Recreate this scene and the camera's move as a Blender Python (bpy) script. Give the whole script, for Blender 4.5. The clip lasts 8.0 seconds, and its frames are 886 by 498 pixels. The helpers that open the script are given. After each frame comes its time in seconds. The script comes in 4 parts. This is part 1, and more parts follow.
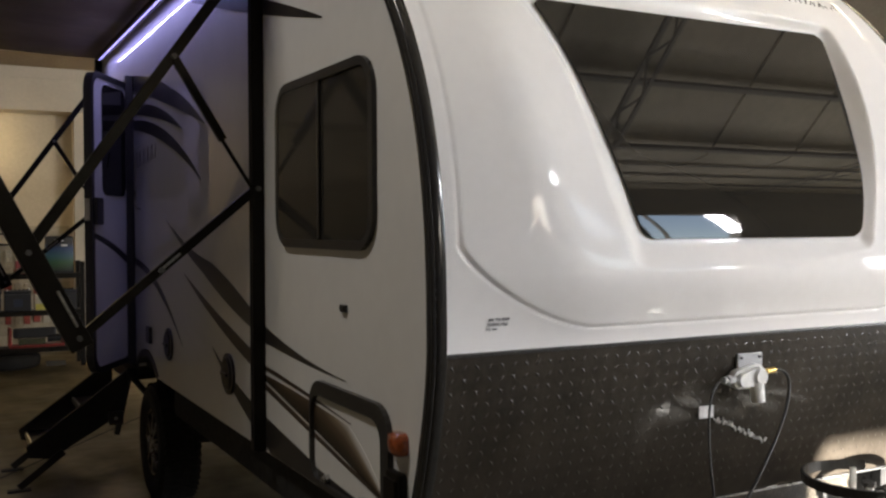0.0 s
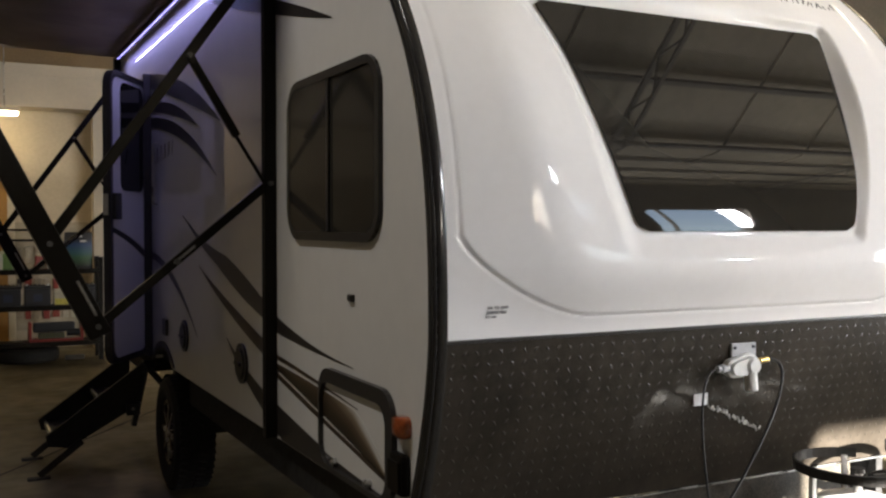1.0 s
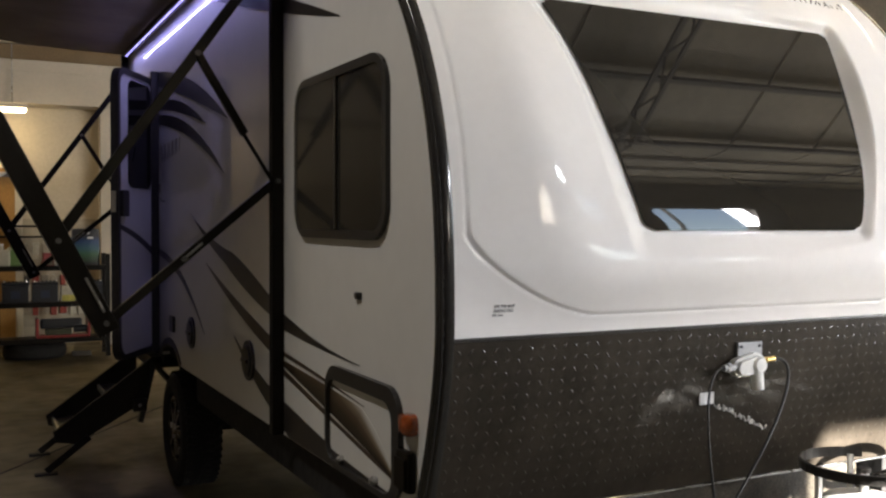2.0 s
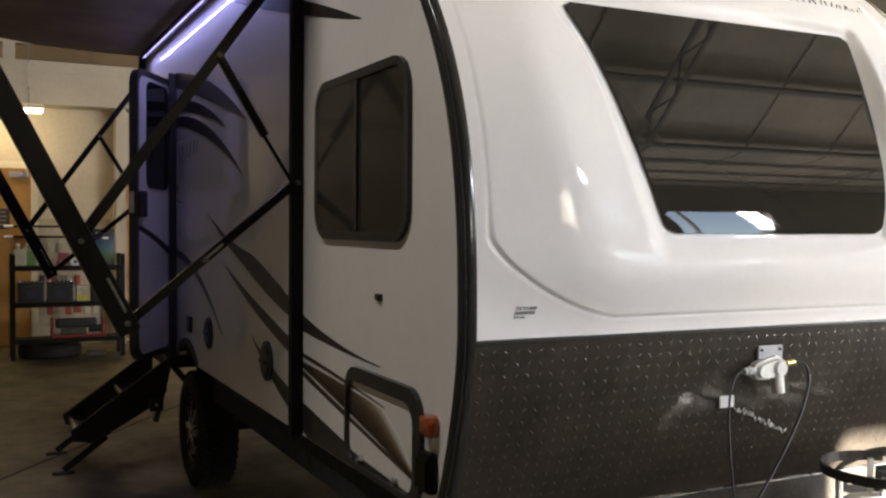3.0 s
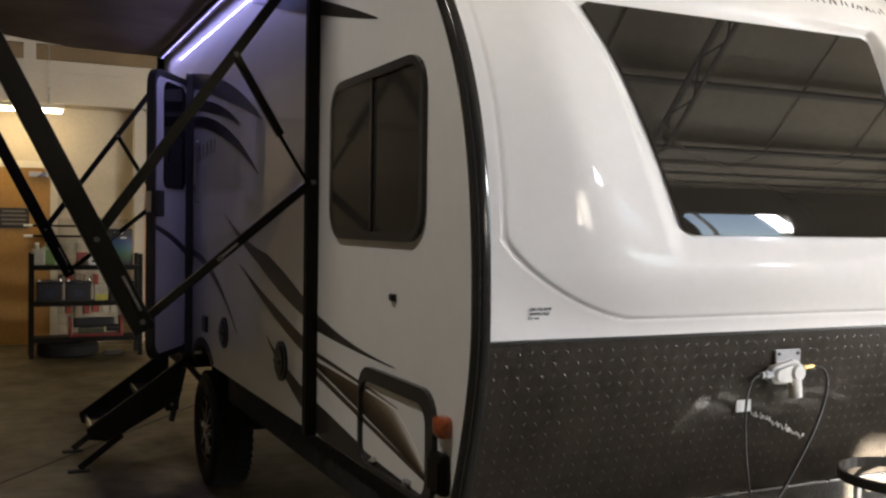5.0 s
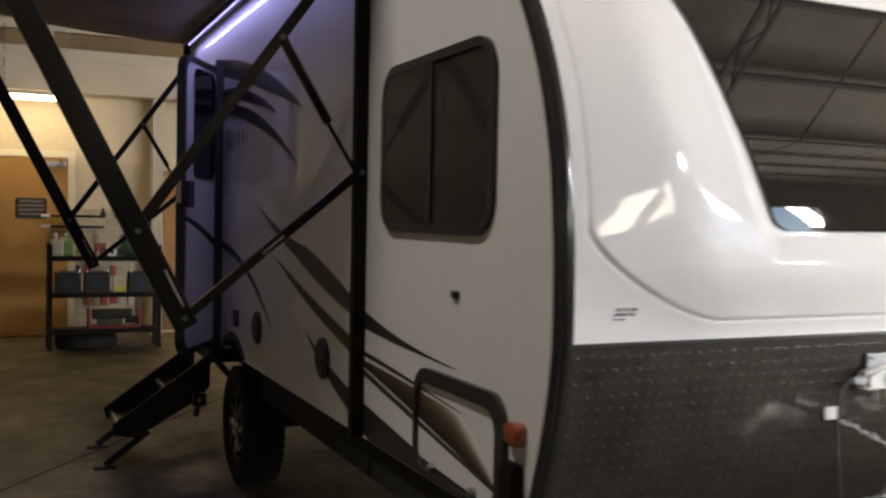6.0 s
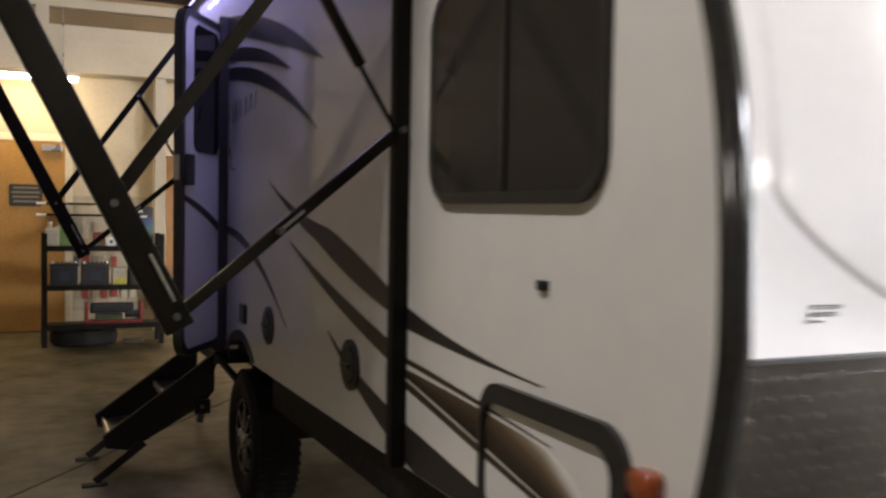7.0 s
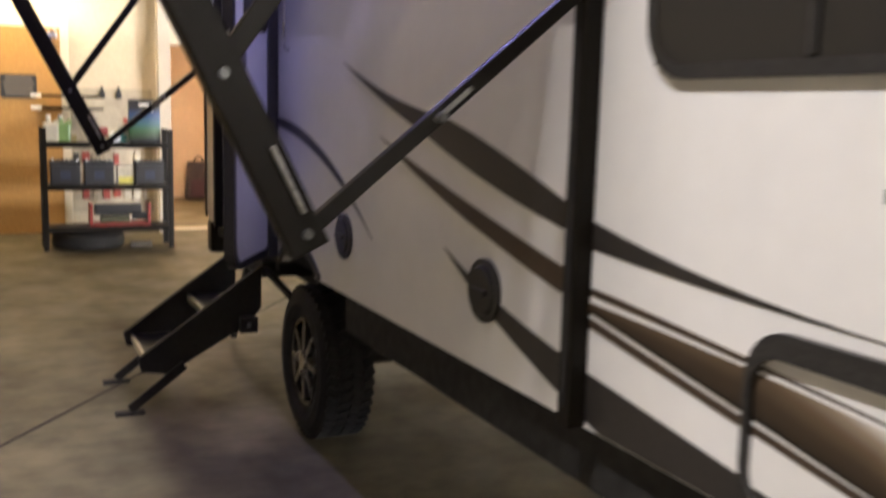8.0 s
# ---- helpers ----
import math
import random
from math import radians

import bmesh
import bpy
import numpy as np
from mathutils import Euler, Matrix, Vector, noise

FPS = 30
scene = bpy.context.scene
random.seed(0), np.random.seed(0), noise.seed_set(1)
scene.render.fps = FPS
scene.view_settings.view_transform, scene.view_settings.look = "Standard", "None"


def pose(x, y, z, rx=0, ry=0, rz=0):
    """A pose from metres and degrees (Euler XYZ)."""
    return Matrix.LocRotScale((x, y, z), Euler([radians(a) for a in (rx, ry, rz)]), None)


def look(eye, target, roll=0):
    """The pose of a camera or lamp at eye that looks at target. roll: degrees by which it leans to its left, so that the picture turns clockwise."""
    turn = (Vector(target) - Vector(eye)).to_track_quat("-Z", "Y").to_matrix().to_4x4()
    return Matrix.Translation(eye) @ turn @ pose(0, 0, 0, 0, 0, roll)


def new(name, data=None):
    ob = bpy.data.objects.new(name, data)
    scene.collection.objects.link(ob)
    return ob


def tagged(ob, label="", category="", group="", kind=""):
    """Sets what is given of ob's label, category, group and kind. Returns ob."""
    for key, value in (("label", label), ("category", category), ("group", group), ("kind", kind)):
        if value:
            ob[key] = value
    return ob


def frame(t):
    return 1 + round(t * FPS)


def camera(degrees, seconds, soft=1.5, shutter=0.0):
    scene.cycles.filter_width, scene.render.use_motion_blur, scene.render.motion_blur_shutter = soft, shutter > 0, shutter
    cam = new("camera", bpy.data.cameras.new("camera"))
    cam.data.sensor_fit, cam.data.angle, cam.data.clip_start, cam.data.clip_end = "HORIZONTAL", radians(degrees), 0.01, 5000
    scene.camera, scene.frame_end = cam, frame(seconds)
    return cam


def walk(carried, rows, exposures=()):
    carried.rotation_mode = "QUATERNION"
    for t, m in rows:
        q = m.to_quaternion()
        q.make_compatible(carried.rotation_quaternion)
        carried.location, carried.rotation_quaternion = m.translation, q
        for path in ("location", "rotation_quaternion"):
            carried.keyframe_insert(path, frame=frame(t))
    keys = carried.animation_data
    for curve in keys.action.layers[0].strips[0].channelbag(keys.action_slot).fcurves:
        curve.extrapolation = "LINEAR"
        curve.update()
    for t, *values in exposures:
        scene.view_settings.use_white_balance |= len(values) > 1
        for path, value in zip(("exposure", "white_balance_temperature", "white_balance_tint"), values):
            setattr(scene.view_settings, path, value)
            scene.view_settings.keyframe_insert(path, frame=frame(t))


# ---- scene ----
cam = camera(49.9, 8.0, 2.3, 0.9)
PATH = [
    (0, (-1.152, -2.163, 1.688), (-0.208, -0.401, 1.639), -0.2),
    (0.5, (-1.166, -2.261, 1.665), (-0.239, -0.49, 1.619), -0.2),
    (1, (-1.169, -2.28, 1.668), (-0.255, -0.502, 1.617), -0.0),
    (1.5, (-1.177, -2.31, 1.662), (-0.271, -0.528, 1.608), 0.1),
    (1.7, (-1.170, -2.298, 1.667), (-0.264, -0.516, 1.611), 0.1),
    (2.8, (-1.208, -2.278, 1.672), (-0.321, -0.487, 1.620), 0.5),
    (3, (-1.21, -2.282, 1.672), (-0.327, -0.488, 1.619), 0.4),
    (3.5, (-1.201, -2.284, 1.674), (-0.331, -0.484, 1.621), 0.5),
    (4, (-1.184, -2.276, 1.665), (-0.321, -0.472, 1.614), 0.7),
    (4.5, (-1.185, -2.283, 1.662), (-0.331, -0.476, 1.615), 0.8),
    (4.7, (-1.188, -2.281, 1.664), (-0.335, -0.473, 1.617), 0.8),
    (5.8, (-1.258, -2.120, 1.662), (-0.420, -0.305, 1.606), 1.0),
    (6, (-1.278, -2.027, 1.663), (-0.444, -0.211, 1.599), 1.1),
    (6.2, (-1.259, -1.896, 1.633), (-0.434, -0.075, 1.564), 0.9),
    (6.5, (-1.198, -1.661, 1.592), (-0.376, 0.161, 1.517), 1.0),
    (6.8, (-1.112, -1.406, 1.610), (-0.287, 0.414, 1.529), 0.7),
    (7, (-1.1, -1.231, 1.592), (-0.28, 0.592, 1.512), 1.0),
    (7.2, (-1.127, -1.040, 1.579), (-0.311, 0.784, 1.487), 1.1),
    (7.5, (-1.178, -0.772, 1.571), (-0.354, 1.046, 1.434), 1.2),
    (7.8, (-1.224, -0.509, 1.538), (-0.385, 1.293, 1.312), 1.2),
    (8, (-1.253, -0.366, 1.537), (-0.408, 1.424, 1.251), 1.5),
]
EXPOSURES = [(0, 4.05, 6500, 10), (1.7, 4.12, 6500, 10), (2.8, 4.27, 6500, 10), (4.7, 4.25, 6500, 10), (5.8, 4.3, 6500, 10), (6.5, 4.72, 6500, 10), (7.0, 5.05, 6420, 12), (7.5, 5.98, 6280, 14), (8.0, 6.26, 6180, 15)]
walk(cam, [(t, look(eye, target, roll)) for t, eye, target, roll in PATH], EXPOSURES)


# ---- world, sun, daylight ----
world = bpy.data.worlds.new("world")
scene.world = world
world.use_nodes = True
wn = world.node_tree.nodes
sky = wn.new("ShaderNodeTexSky")
sky.sky_type, sky.sun_disc = "NISHITA", False
SUN_TO = Vector((-0.02, -0.80, 0.29)).normalized()
sky.sun_elevation = math.asin(SUN_TO.z)
sky.sun_rotation = math.atan2(SUN_TO.x, SUN_TO.y)
world.node_tree.links.new(sky.outputs[0], wn["Background"].inputs[0])
wn["Background"].inputs[1].default_value = 0.08
sun = new("sun", bpy.data.lights.new("sun", "SUN"))
sun.data.energy, sun.data.angle, sun.data.color = 5.0, radians(0.6), (1.0, 0.95, 0.88)
sun.matrix_world = look(SUN_TO * 30, (0, 0, 0))

# high windows in the south wall: x0, x1, sill, head
BAYS = [(1.38, 2.2, 2.66, 3.245), (1.00, 1.30, 2.62, 3.03), (4.5, 5.8, 2.6, 3.2), (4.3, 5.1, 4.2, 4.7), (6.0, 7.55, 3.0, 4.5), (9.3, 12.1, 0.02, 2.9)]


def area(name, x, y, z, rx, rz, w, h, watts, colour):
    ob = new(name, bpy.data.lights.new(name, "AREA"))
    ob.data.shape, ob.data.size, ob.data.size_y = "RECTANGLE", w, h
    ob.data.energy, ob.data.color = watts, colour
    ob.matrix_world = pose(x, y, z, rx, 0, rz)
    return ob


area("window_daylight", 7.37, -6.13, 3.9, 92, 0, 0.32, 1.1, 12.5, (0.97, 0.96, 0.985))
area("window_daylight", 4.7, -6.13, 4.45, 92, 0, 0.76, 0.46, 14.2, (0.95, 0.955, 1.0))
area("doorway_daylight", 10.7, -6.13, 1.5, 90, 0, 2.6, 2.6, 38, (0.92, 0.94, 1.0))


# ---- materials ----
def mat(name, base, rough=0.5, metal=0.0, grain=0.0, grain_scale=40.0, stain=0.0, stain_scale=3.0, bump=0.0, bump_scale=60.0,
        coat=0.0, emit=None, power=0.0, rough_var=0.0, per_piece=0.0, ior=1.45, bump_detail=6.0, coat_rough=0.05):
    m = bpy.data.materials.new(name)
    m.use_nodes = True
    n, l = m.node_tree.nodes, m.node_tree.links
    b = n["Principled BSDF"]
    b.inputs["Base Color"].default_value = (*base, 1)
    b.inputs["Roughness"].default_value = rough
    b.inputs["Metallic"].default_value = metal
    b.inputs["Coat Weight"].default_value = coat
    b.inputs["Coat Roughness"].default_value = coat_rough
    b.inputs["IOR"].default_value = ior
    if emit:
        b.inputs["Emission Color"].default_value = (*emit, 1)
        b.inputs["Emission Strength"].default_value = power
    co = n.new("ShaderNodeTexCoord")

    def nz(scale, detail=4.0):
        t = n.new("ShaderNodeTexNoise")
        t.inputs["Scale"].default_value, t.inputs["Detail"].default_value = scale, detail
        l.new(co.outputs["Object"], t.inputs["Vector"])
        return t.outputs["Fac"]

    def ramp(fac, low, high, a=0.35, z=0.65):
        r = n.new("ShaderNodeMapRange")
        r.inputs["From Min"].default_value, r.inputs["From Max"].default_value = a, z
        r.inputs["To Min"].default_value, r.inputs["To Max"].default_value = low, high
        l.new(fac, r.inputs["Value"])
        return r.outputs["Result"]

    if grain or stain or per_piece:
        val = None
        for amount, scale in ((grain, grain_scale), (stain, stain_scale)):
            if amount:
                v = ramp(nz(scale), 1 - amount, 1 + amount)
                if val:
                    mm = n.new("ShaderNodeMath")
                    mm.operation = "MULTIPLY"
                    l.new(val, mm.inputs[0])
                    l.new(v, mm.inputs[1])
                    v = mm.outputs[0]
                val = v
        if per_piece:
            oi = n.new("ShaderNodeObjectInfo")
            v = ramp(oi.outputs["Random"], 1 - per_piece, 1 + per_piece, 0, 1)
            if val:
                mm = n.new("ShaderNodeMath")
                mm.operation = "MULTIPLY"
                l.new(val, mm.inputs[0])
                l.new(v, mm.inputs[1])
                v = mm.outputs[0]
            val = v
        hsv = n.new("ShaderNodeHueSaturation")
        hsv.inputs["Color"].default_value = (*base, 1)
        l.new(val, hsv.inputs["Value"])
        l.new(hsv.outputs[0], b.inputs["Base Color"])
    if rough_var:
        l.new(ramp(nz(stain_scale * 2.3), max(0.02, rough - rough_var), min(1, rough + rough_var)), b.inputs["Roughness"])
    if bump:
        bp = n.new("ShaderNodeBump")
        bp.inputs["Strength"].default_value, bp.inputs["Distance"].default_value = bump, 0.01
        l.new(nz(bump_scale, bump_detail), bp.inputs["Height"])
        l.new(bp.outputs[0], b.inputs["Normal"])
        l.new(bp.outputs[0], b.inputs["Coat Normal"])
    return m


GELCOAT = mat("white_gelcoat", (0.80, 0.79, 0.76), 0.5, grain=0.012, grain_scale=14, stain=0.025, stain_scale=1.6, bump=0.08, bump_scale=1.7, coat=0.75, bump_detail=0.6, coat_rough=0.025, ior=1.22)
CAP_WHITE = mat("cap_white_gelcoat", (0.81, 0.80, 0.80), 0.62, grain=0.01, grain_scale=30, stain=0.015, stain_scale=1.5, bump=0.03, bump_scale=2.2, coat=0.42, bump_detail=0.6, coat_rough=0.022, ior=1.2)
BLACK_TRIM = mat("black_trim_plastic", (0.033, 0.031, 0.029), 0.3, grain=0.2, grain_scale=90, ior=1.4)
MOULDING = mat("glossy_black_moulding", (0.024, 0.023, 0.022), 0.16, grain=0.12, grain_scale=60, ior=1.5)
DECAL_BLACK = mat("black_vinyl_decal", (0.033, 0.029, 0.026), 0.3, grain=0.1, grain_scale=60)
DECAL_GREY = mat("grey_vinyl_decal", (0.062, 0.042, 0.028), 0.35, grain=0.1, grain_scale=60)
POWDER_BLACK = mat("black_powder_coat", (0.0125, 0.0105, 0.0082), 0.38, grain=0.06, grain_scale=60, ior=1.2)
PLATE_BLACK = mat("black_tread_plate", (0.033, 0.0272, 0.0208), 0.48, grain=0.14, grain_scale=25, stain=0.2, stain_scale=4, rough_var=0.08, bump=0.06, bump_scale=32, coat=0.18, coat_rough=0.09, ior=1.2, bump_detail=3.0)
LOZENGE = mat("raised_tread_lozenge", (0.030, 0.025, 0.020), 0.3, grain=0.2, grain_scale=60, coat=1.0, coat_rough=0.03, ior=1.4)
SMOKED = mat("smoked_glass", (0.018, 0.0165, 0.0145), 0.02, ior=1.45)
TINT = mat("tinted_window_glass", (0.034, 0.031, 0.026), 0.09, ior=1.3, bump=0.004, bump_scale=3)
RUBBER = mat("tyre_rubber", (0.012, 0.011, 0.010), 0.8, grain=0.25, grain_scale=50, stain=0.2, stain_scale=8, bump=0.1, bump_scale=200)
ALLOY = mat("polished_alloy", (0.72, 0.72, 0.74), 0.15, metal=1.0, grain=0.05, grain_scale=60, rough_var=0.06)
STEP_BLACK = mat("worn_black_step_paint", (0.021, 0.0195, 0.018), 0.32, grain=0.15, grain_scale=40, stain=0.15, stain_scale=6, ior=1.4)
STEEL = mat("zinc_steel", (0.55, 0.55, 0.54), 0.3, metal=1.0, grain=0.1, grain_scale=80, rough_var=0.1)
ALU_NOSE = mat("aluminium_nosing", (0.6, 0.59, 0.57), 0.35, metal=1.0, grain=0.12, grain_scale=120)
UNDER = mat("black_underbelly", (0.02, 0.019, 0.018), 0.8, grain=0.3, grain_scale=20, bump=0.2, bump_scale=30)
FABRIC = mat("awning_fabric_charcoal", (0.35, 0.29, 0.235), 0.85, grain=0.15, grain_scale=160, stain=0.15, stain_scale=2, bump=0.15, bump_scale=250)
AMBER = mat("amber_lens", (0.30, 0.062, 0.012), 0.1, grain=0.3, grain_scale=70, bump=0.3, bump_scale=130, coat=1.0)
REG_WHITE = mat("white_regulator_plastic", (0.75, 0.75, 0.74), 0.35, grain=0.03, grain_scale=50, stain=0.05, stain_scale=20)
BRASS = mat("brass_fitting", (0.65, 0.45, 0.16), 0.3, metal=1.0, grain=0.1, grain_scale=60)
HOSE = mat("black_rubber_hose", (0.02, 0.02, 0.02), 0.45, grain=0.1, grain_scale=90)
PAPER = mat("printed_paper_label", (0.72, 0.72, 0.72), 0.6, grain=0.04, grain_scale=80)
SILVER_PAINT = mat("silver_vinyl", (0.6, 0.6, 0.6), 0.35, grain=0.15, grain_scale=50, coat=0.4)
INK = mat("black_ink", (0.05, 0.05, 0.06), 0.6)
LED = mat("violet_led_strip", (0.5, 0.5, 0.9), 0.4, emit=(0.36, 0.32, 1.0), power=0.42)
CONCRETE = mat("polished_concrete_floor", (0.140, 0.121, 0.076), 0.60, grain=0.16, grain_scale=7, stain=0.2, stain_scale=0.9, bump=0.04, bump_scale=90, rough_var=0.14, ior=1.27)
JOINT = mat("dark_joint_filler", (0.03, 0.026, 0.02), 0.8, grain=0.2, grain_scale=30)
WALL_PAINT = mat("cream_wall_paint", (0.53, 0.455, 0.33), 0.6, grain=0.04, grain_scale=30, stain=0.07, stain_scale=1.2, bump=0.05, bump_scale=120)
MEZZ = mat("brown_particle_board", (0.34, 0.235, 0.125), 0.7, grain=0.12, grain_scale=50, stain=0.12, stain_scale=1.4)
BEAM_PAINT = mat("cream_painted_beam", (0.53, 0.465, 0.36), 0.55, grain=0.03, grain_scale=30, stain=0.06, stain_scale=1.5)
SOUTH_WALL = mat("dark_shed_wall", (0.29, 0.265, 0.225), 0.65, grain=0.06, grain_scale=20, stain=0.12, stain_scale=0.8)
SHED_WALL = mat("grey_shed_wall", (0.42, 0.38, 0.32), 0.65, grain=0.06, grain_scale=20, stain=0.12, stain_scale=0.8)
ROOF_SHEET = mat("tan_roof_sheet", (0.45, 0.39, 0.285), 0.6, grain=0.08, grain_scale=12, stain=0.15, stain_scale=0.7)
ROOF_STEEL = mat("dark_roof_steel", (0.15, 0.13, 0.105), 0.6, grain=0.15, grain_scale=25)
OAK = mat("oak_veneer_door", (0.40, 0.215, 0.058), 0.45, grain=0.09, grain_scale=40, stain=0.05, stain_scale=1.2)
SIGN_DARK = mat("dark_sign_plate", (0.03, 0.03, 0.032), 0.4, grain=0.1, grain_scale=60)
SIGN_BAR = mat("sign_lettering_bars", (0.19, 0.165, 0.13), 0.6)
BATTERY = mat("black_battery_case", (0.012, 0.012, 0.014), 0.5, grain=0.15, grain_scale=60)
TUBE = mat("fluorescent_diffuser", (0.9, 0.85, 0.7), 0.5, emit=(1.0, 0.80, 0.46), power=0.9)


# ---- mesh helpers ----
def part(name, bm, material, parent=None, label="", smooth=False):
    bmesh.ops.recalc_face_normals(bm, faces=bm.faces)
    me = bpy.data.meshes.new(name)
    bm.to_mesh(me)
    bm.free()
    me.materials.append(material)
    if smooth:
        me.set_sharp_from_angle(angle=radians(38))
        for p in me.polygons:
            p.use_smooth = True
    ob = new(name, me)
    if parent:
        ob.parent = parent
    if label:
        ob["label"] = label
    return ob


def thing(name, label, category, group="", kind=""):
    return tagged(new(name), label, category, group, kind)


def box(x0, x1, y0, y1, z0, z1, bevel=0.0, bm=None, m=None):
    bm = bm or bmesh.new()
    r = bmesh.ops.create_cube(bm, size=1)
    vs = r["verts"]
    bmesh.ops.scale(bm, vec=(abs(x1 - x0), abs(y1 - y0), abs(z1 - z0)), verts=vs)
    bmesh.ops.translate(bm, vec=((x0 + x1) / 2, (y0 + y1) / 2, (z0 + z1) / 2), verts=vs)
    if bevel:
        es = list({e for v in vs for e in v.link_edges})
        out = bmesh.ops.bevel(bm, geom=es, offset=bevel, segments=2, affect="EDGES", profile=0.7)
        vs = list({v for f in out["faces"] for v in f.verts} | {v for v in vs if v.is_valid})
    if m is not None:
        bmesh.ops.transform(bm, matrix=m, verts=vs)
    return bm


def cyl(p, q, r, seg=16, bm=None, r2=None, caps=True):
    bm = bm or bmesh.new()
    p, q = Vector(p), Vector(q)
    m = Matrix.Translation((p + q) / 2) @ (q - p).to_track_quat("Z", "Y").to_matrix().to_4x4()
    bmesh.ops.create_cone(bm, cap_ends=caps, segments=seg, radius1=r, radius2=r if r2 is None else r2, depth=(q - p).length, matrix=m)
    return bm


def beam(p, q, w, d, across=(0, 1, 0), bevel=0.004, bm=None):
    """A bar from p to q, w wide in the plane square to 'across' and d deep along it."""
    p, q, a = Vector(p), Vector(q), Vector(across).normalized()
    u = (q - p).normalized()
    v = a.cross(u).normalized()
    m = Matrix((u, v, a)).transposed().to_4x4()
    m.translation = (p + q) / 2
    return box(-(q - p).length / 2, (q - p).length / 2, -w / 2, w / 2, -d / 2, d / 2, bevel, bm, m)


def tube(points, r, seg=10, bm=None):
    bm = bm or bmesh.new()
    pts = [Vector(p) for p in points]
    rings = []
    up = Vector((0.13, 0.31, 0.94))
    for i, p in enumerate(pts):
        t = (pts[min(i + 1, len(pts) - 1)] - pts[max(i - 1, 0)]).normalized()
        a = t.cross(up).normalized()
        b = t.cross(a)
        rings.append([bm.verts.new(p + r * (math.cos(k * math.tau / seg) * a + math.sin(k * math.tau / seg) * b)) for k in range(seg)])
    for r0, r1 in zip(rings, rings[1:]):
        for k in range(seg):
            bm.faces.new((r0[k], r0[(k + 1) % seg], r1[(k + 1) % seg], r1[k]))
    bm.faces.new(rings[0])
    bm.faces.new(rings[-1])
    return bm


def bez(p0, p1, p2, n=10):
    return [tuple((1 - t) ** 2 * a + 2 * t * (1 - t) * b + t * t * c for a, b, c in zip(p0, p1, p2)) for t in (i / n for i in range(n + 1))]


def bez3(p0, p1, p2, p3, n=16):
    out = []
    for i in range(n + 1):
        t = i / n
        out.append(tuple((1 - t) ** 3 * a + 3 * t * (1 - t) ** 2 * b + 3 * t * t * (1 - t) * c + t ** 3 * d for a, b, c, d in zip(p0, p1, p2, p3)))
    return out


def rounded(x0, x1, z0, z1, r, n=6):
    out = []
    for cx, cz, a in ((x1 - r, z1 - r, 0), (x0 + r, z1 - r, 90), (x0 + r, z0 + r, 180), (x1 - r, z0 + r, 270)):
        for k in range(n + 1):
            t = radians(a + 90 * k / n)
            out.append((cx + r * math.cos(t), cz + r * math.sin(t)))
    return out


def panel(outline, holes, put, thick):
    """A flat sheet with holes: outline and holes are 2D loops, put(u, v, w) lays them into space, thick is the depth along w."""
    bm = bmesh.new()
    edges = []
    for loop in (outline, *holes):
        vs = [bm.verts.new((u, v, 0)) for u, v in loop]
        edges += [bm.edges.new((a, b)) for a, b in zip(vs, vs[1:] + vs[:1])]
    bmesh.ops.triangle_fill(bm, use_beauty=True, use_dissolve=False, edges=edges)
    r = bmesh.ops.extrude_face_region(bm, geom=list(bm.faces))
    bmesh.ops.translate(bm, vec=(0, 0, thick), verts=[v for v in r["geom"] if isinstance(v, bmesh.types.BMVert)])
    for v in bm.verts:
        v.co = put(*v.co)
    return bm


def on_side(u, v, w):
    """Side-wall plane: u along y, v up, w outwards (-x)."""
    return Vector((-w, u, v))


def band(upper, lower, x=0.0, thick=0.002):
    """A decal on the side wall between two curves of (y, z)."""
    bm = bmesh.new()
    n = len(upper)
    f = [[bm.verts.new((x - w, y, z)) for y, z in c] for c in (upper, lower) for w in (0, thick)]
    (u0, u1, l0, l1) = f
    for i in range(n - 1):
        for a, b in ((u1, l1), (u0, l0), (u0, u1), (l0, l1)):
            quad = (a[i], a[i + 1], b[i + 1], b[i])
            bm.faces.new(quad)
    bmesh.ops.remove_doubles(bm, verts=bm.verts, dist=0.0004)
    return bm


# ---- the hall ----
X0, X1, Y0, Y1, EAVE = -9.0, 13.0, -6.1, 11.65, 5.6
floor = part("floor", box(X0 - 0.3, X1 + 0.3, Y0 - 6, Y1 + 5, -0.2, 0), CONCRETE)
tagged(floor, "stained polished concrete shop floor", "floor", kind="structure")
joint = part("floor_joint", beam((-3.2, 1.55, 0.0015), (2.6, 9.45, 0.0015), 0.014, 0.003, (0, 0, 1), 0), JOINT)
tagged(joint, "dark saw-cut joint in the concrete floor", "floor joint", kind="structure")

south = panel([(X0, 0), (X1, 0), (X1, EAVE + 0.6), (X0, EAVE + 0.6)],
              [[(a, s), (b - 2 * c, s), (b + c, h - c), (b + c, h), (a + 2 * c, h), (a + 0.7 * c, h - 0.8 * c), (a, h - 2.2 * c)] for (a, b, s, h), c in zip(BAYS, (0.005, 0.005, 0.005, 0.005, 0.12, 0.005))], lambda u, v, w: Vector((u, Y0 - w, v)), 0.2)
tagged(part("wall_south", south, SOUTH_WALL), "dark grey metal shed wall with high windows and an open bay door", "wall", kind="structure")
tagged(part("wall_west", box(X0 - 0.2, X0, Y0 - 0.2, 13.35, 0, EAVE + 0.7), SHED_WALL), "grey painted metal shed wall", "wall", kind="structure")
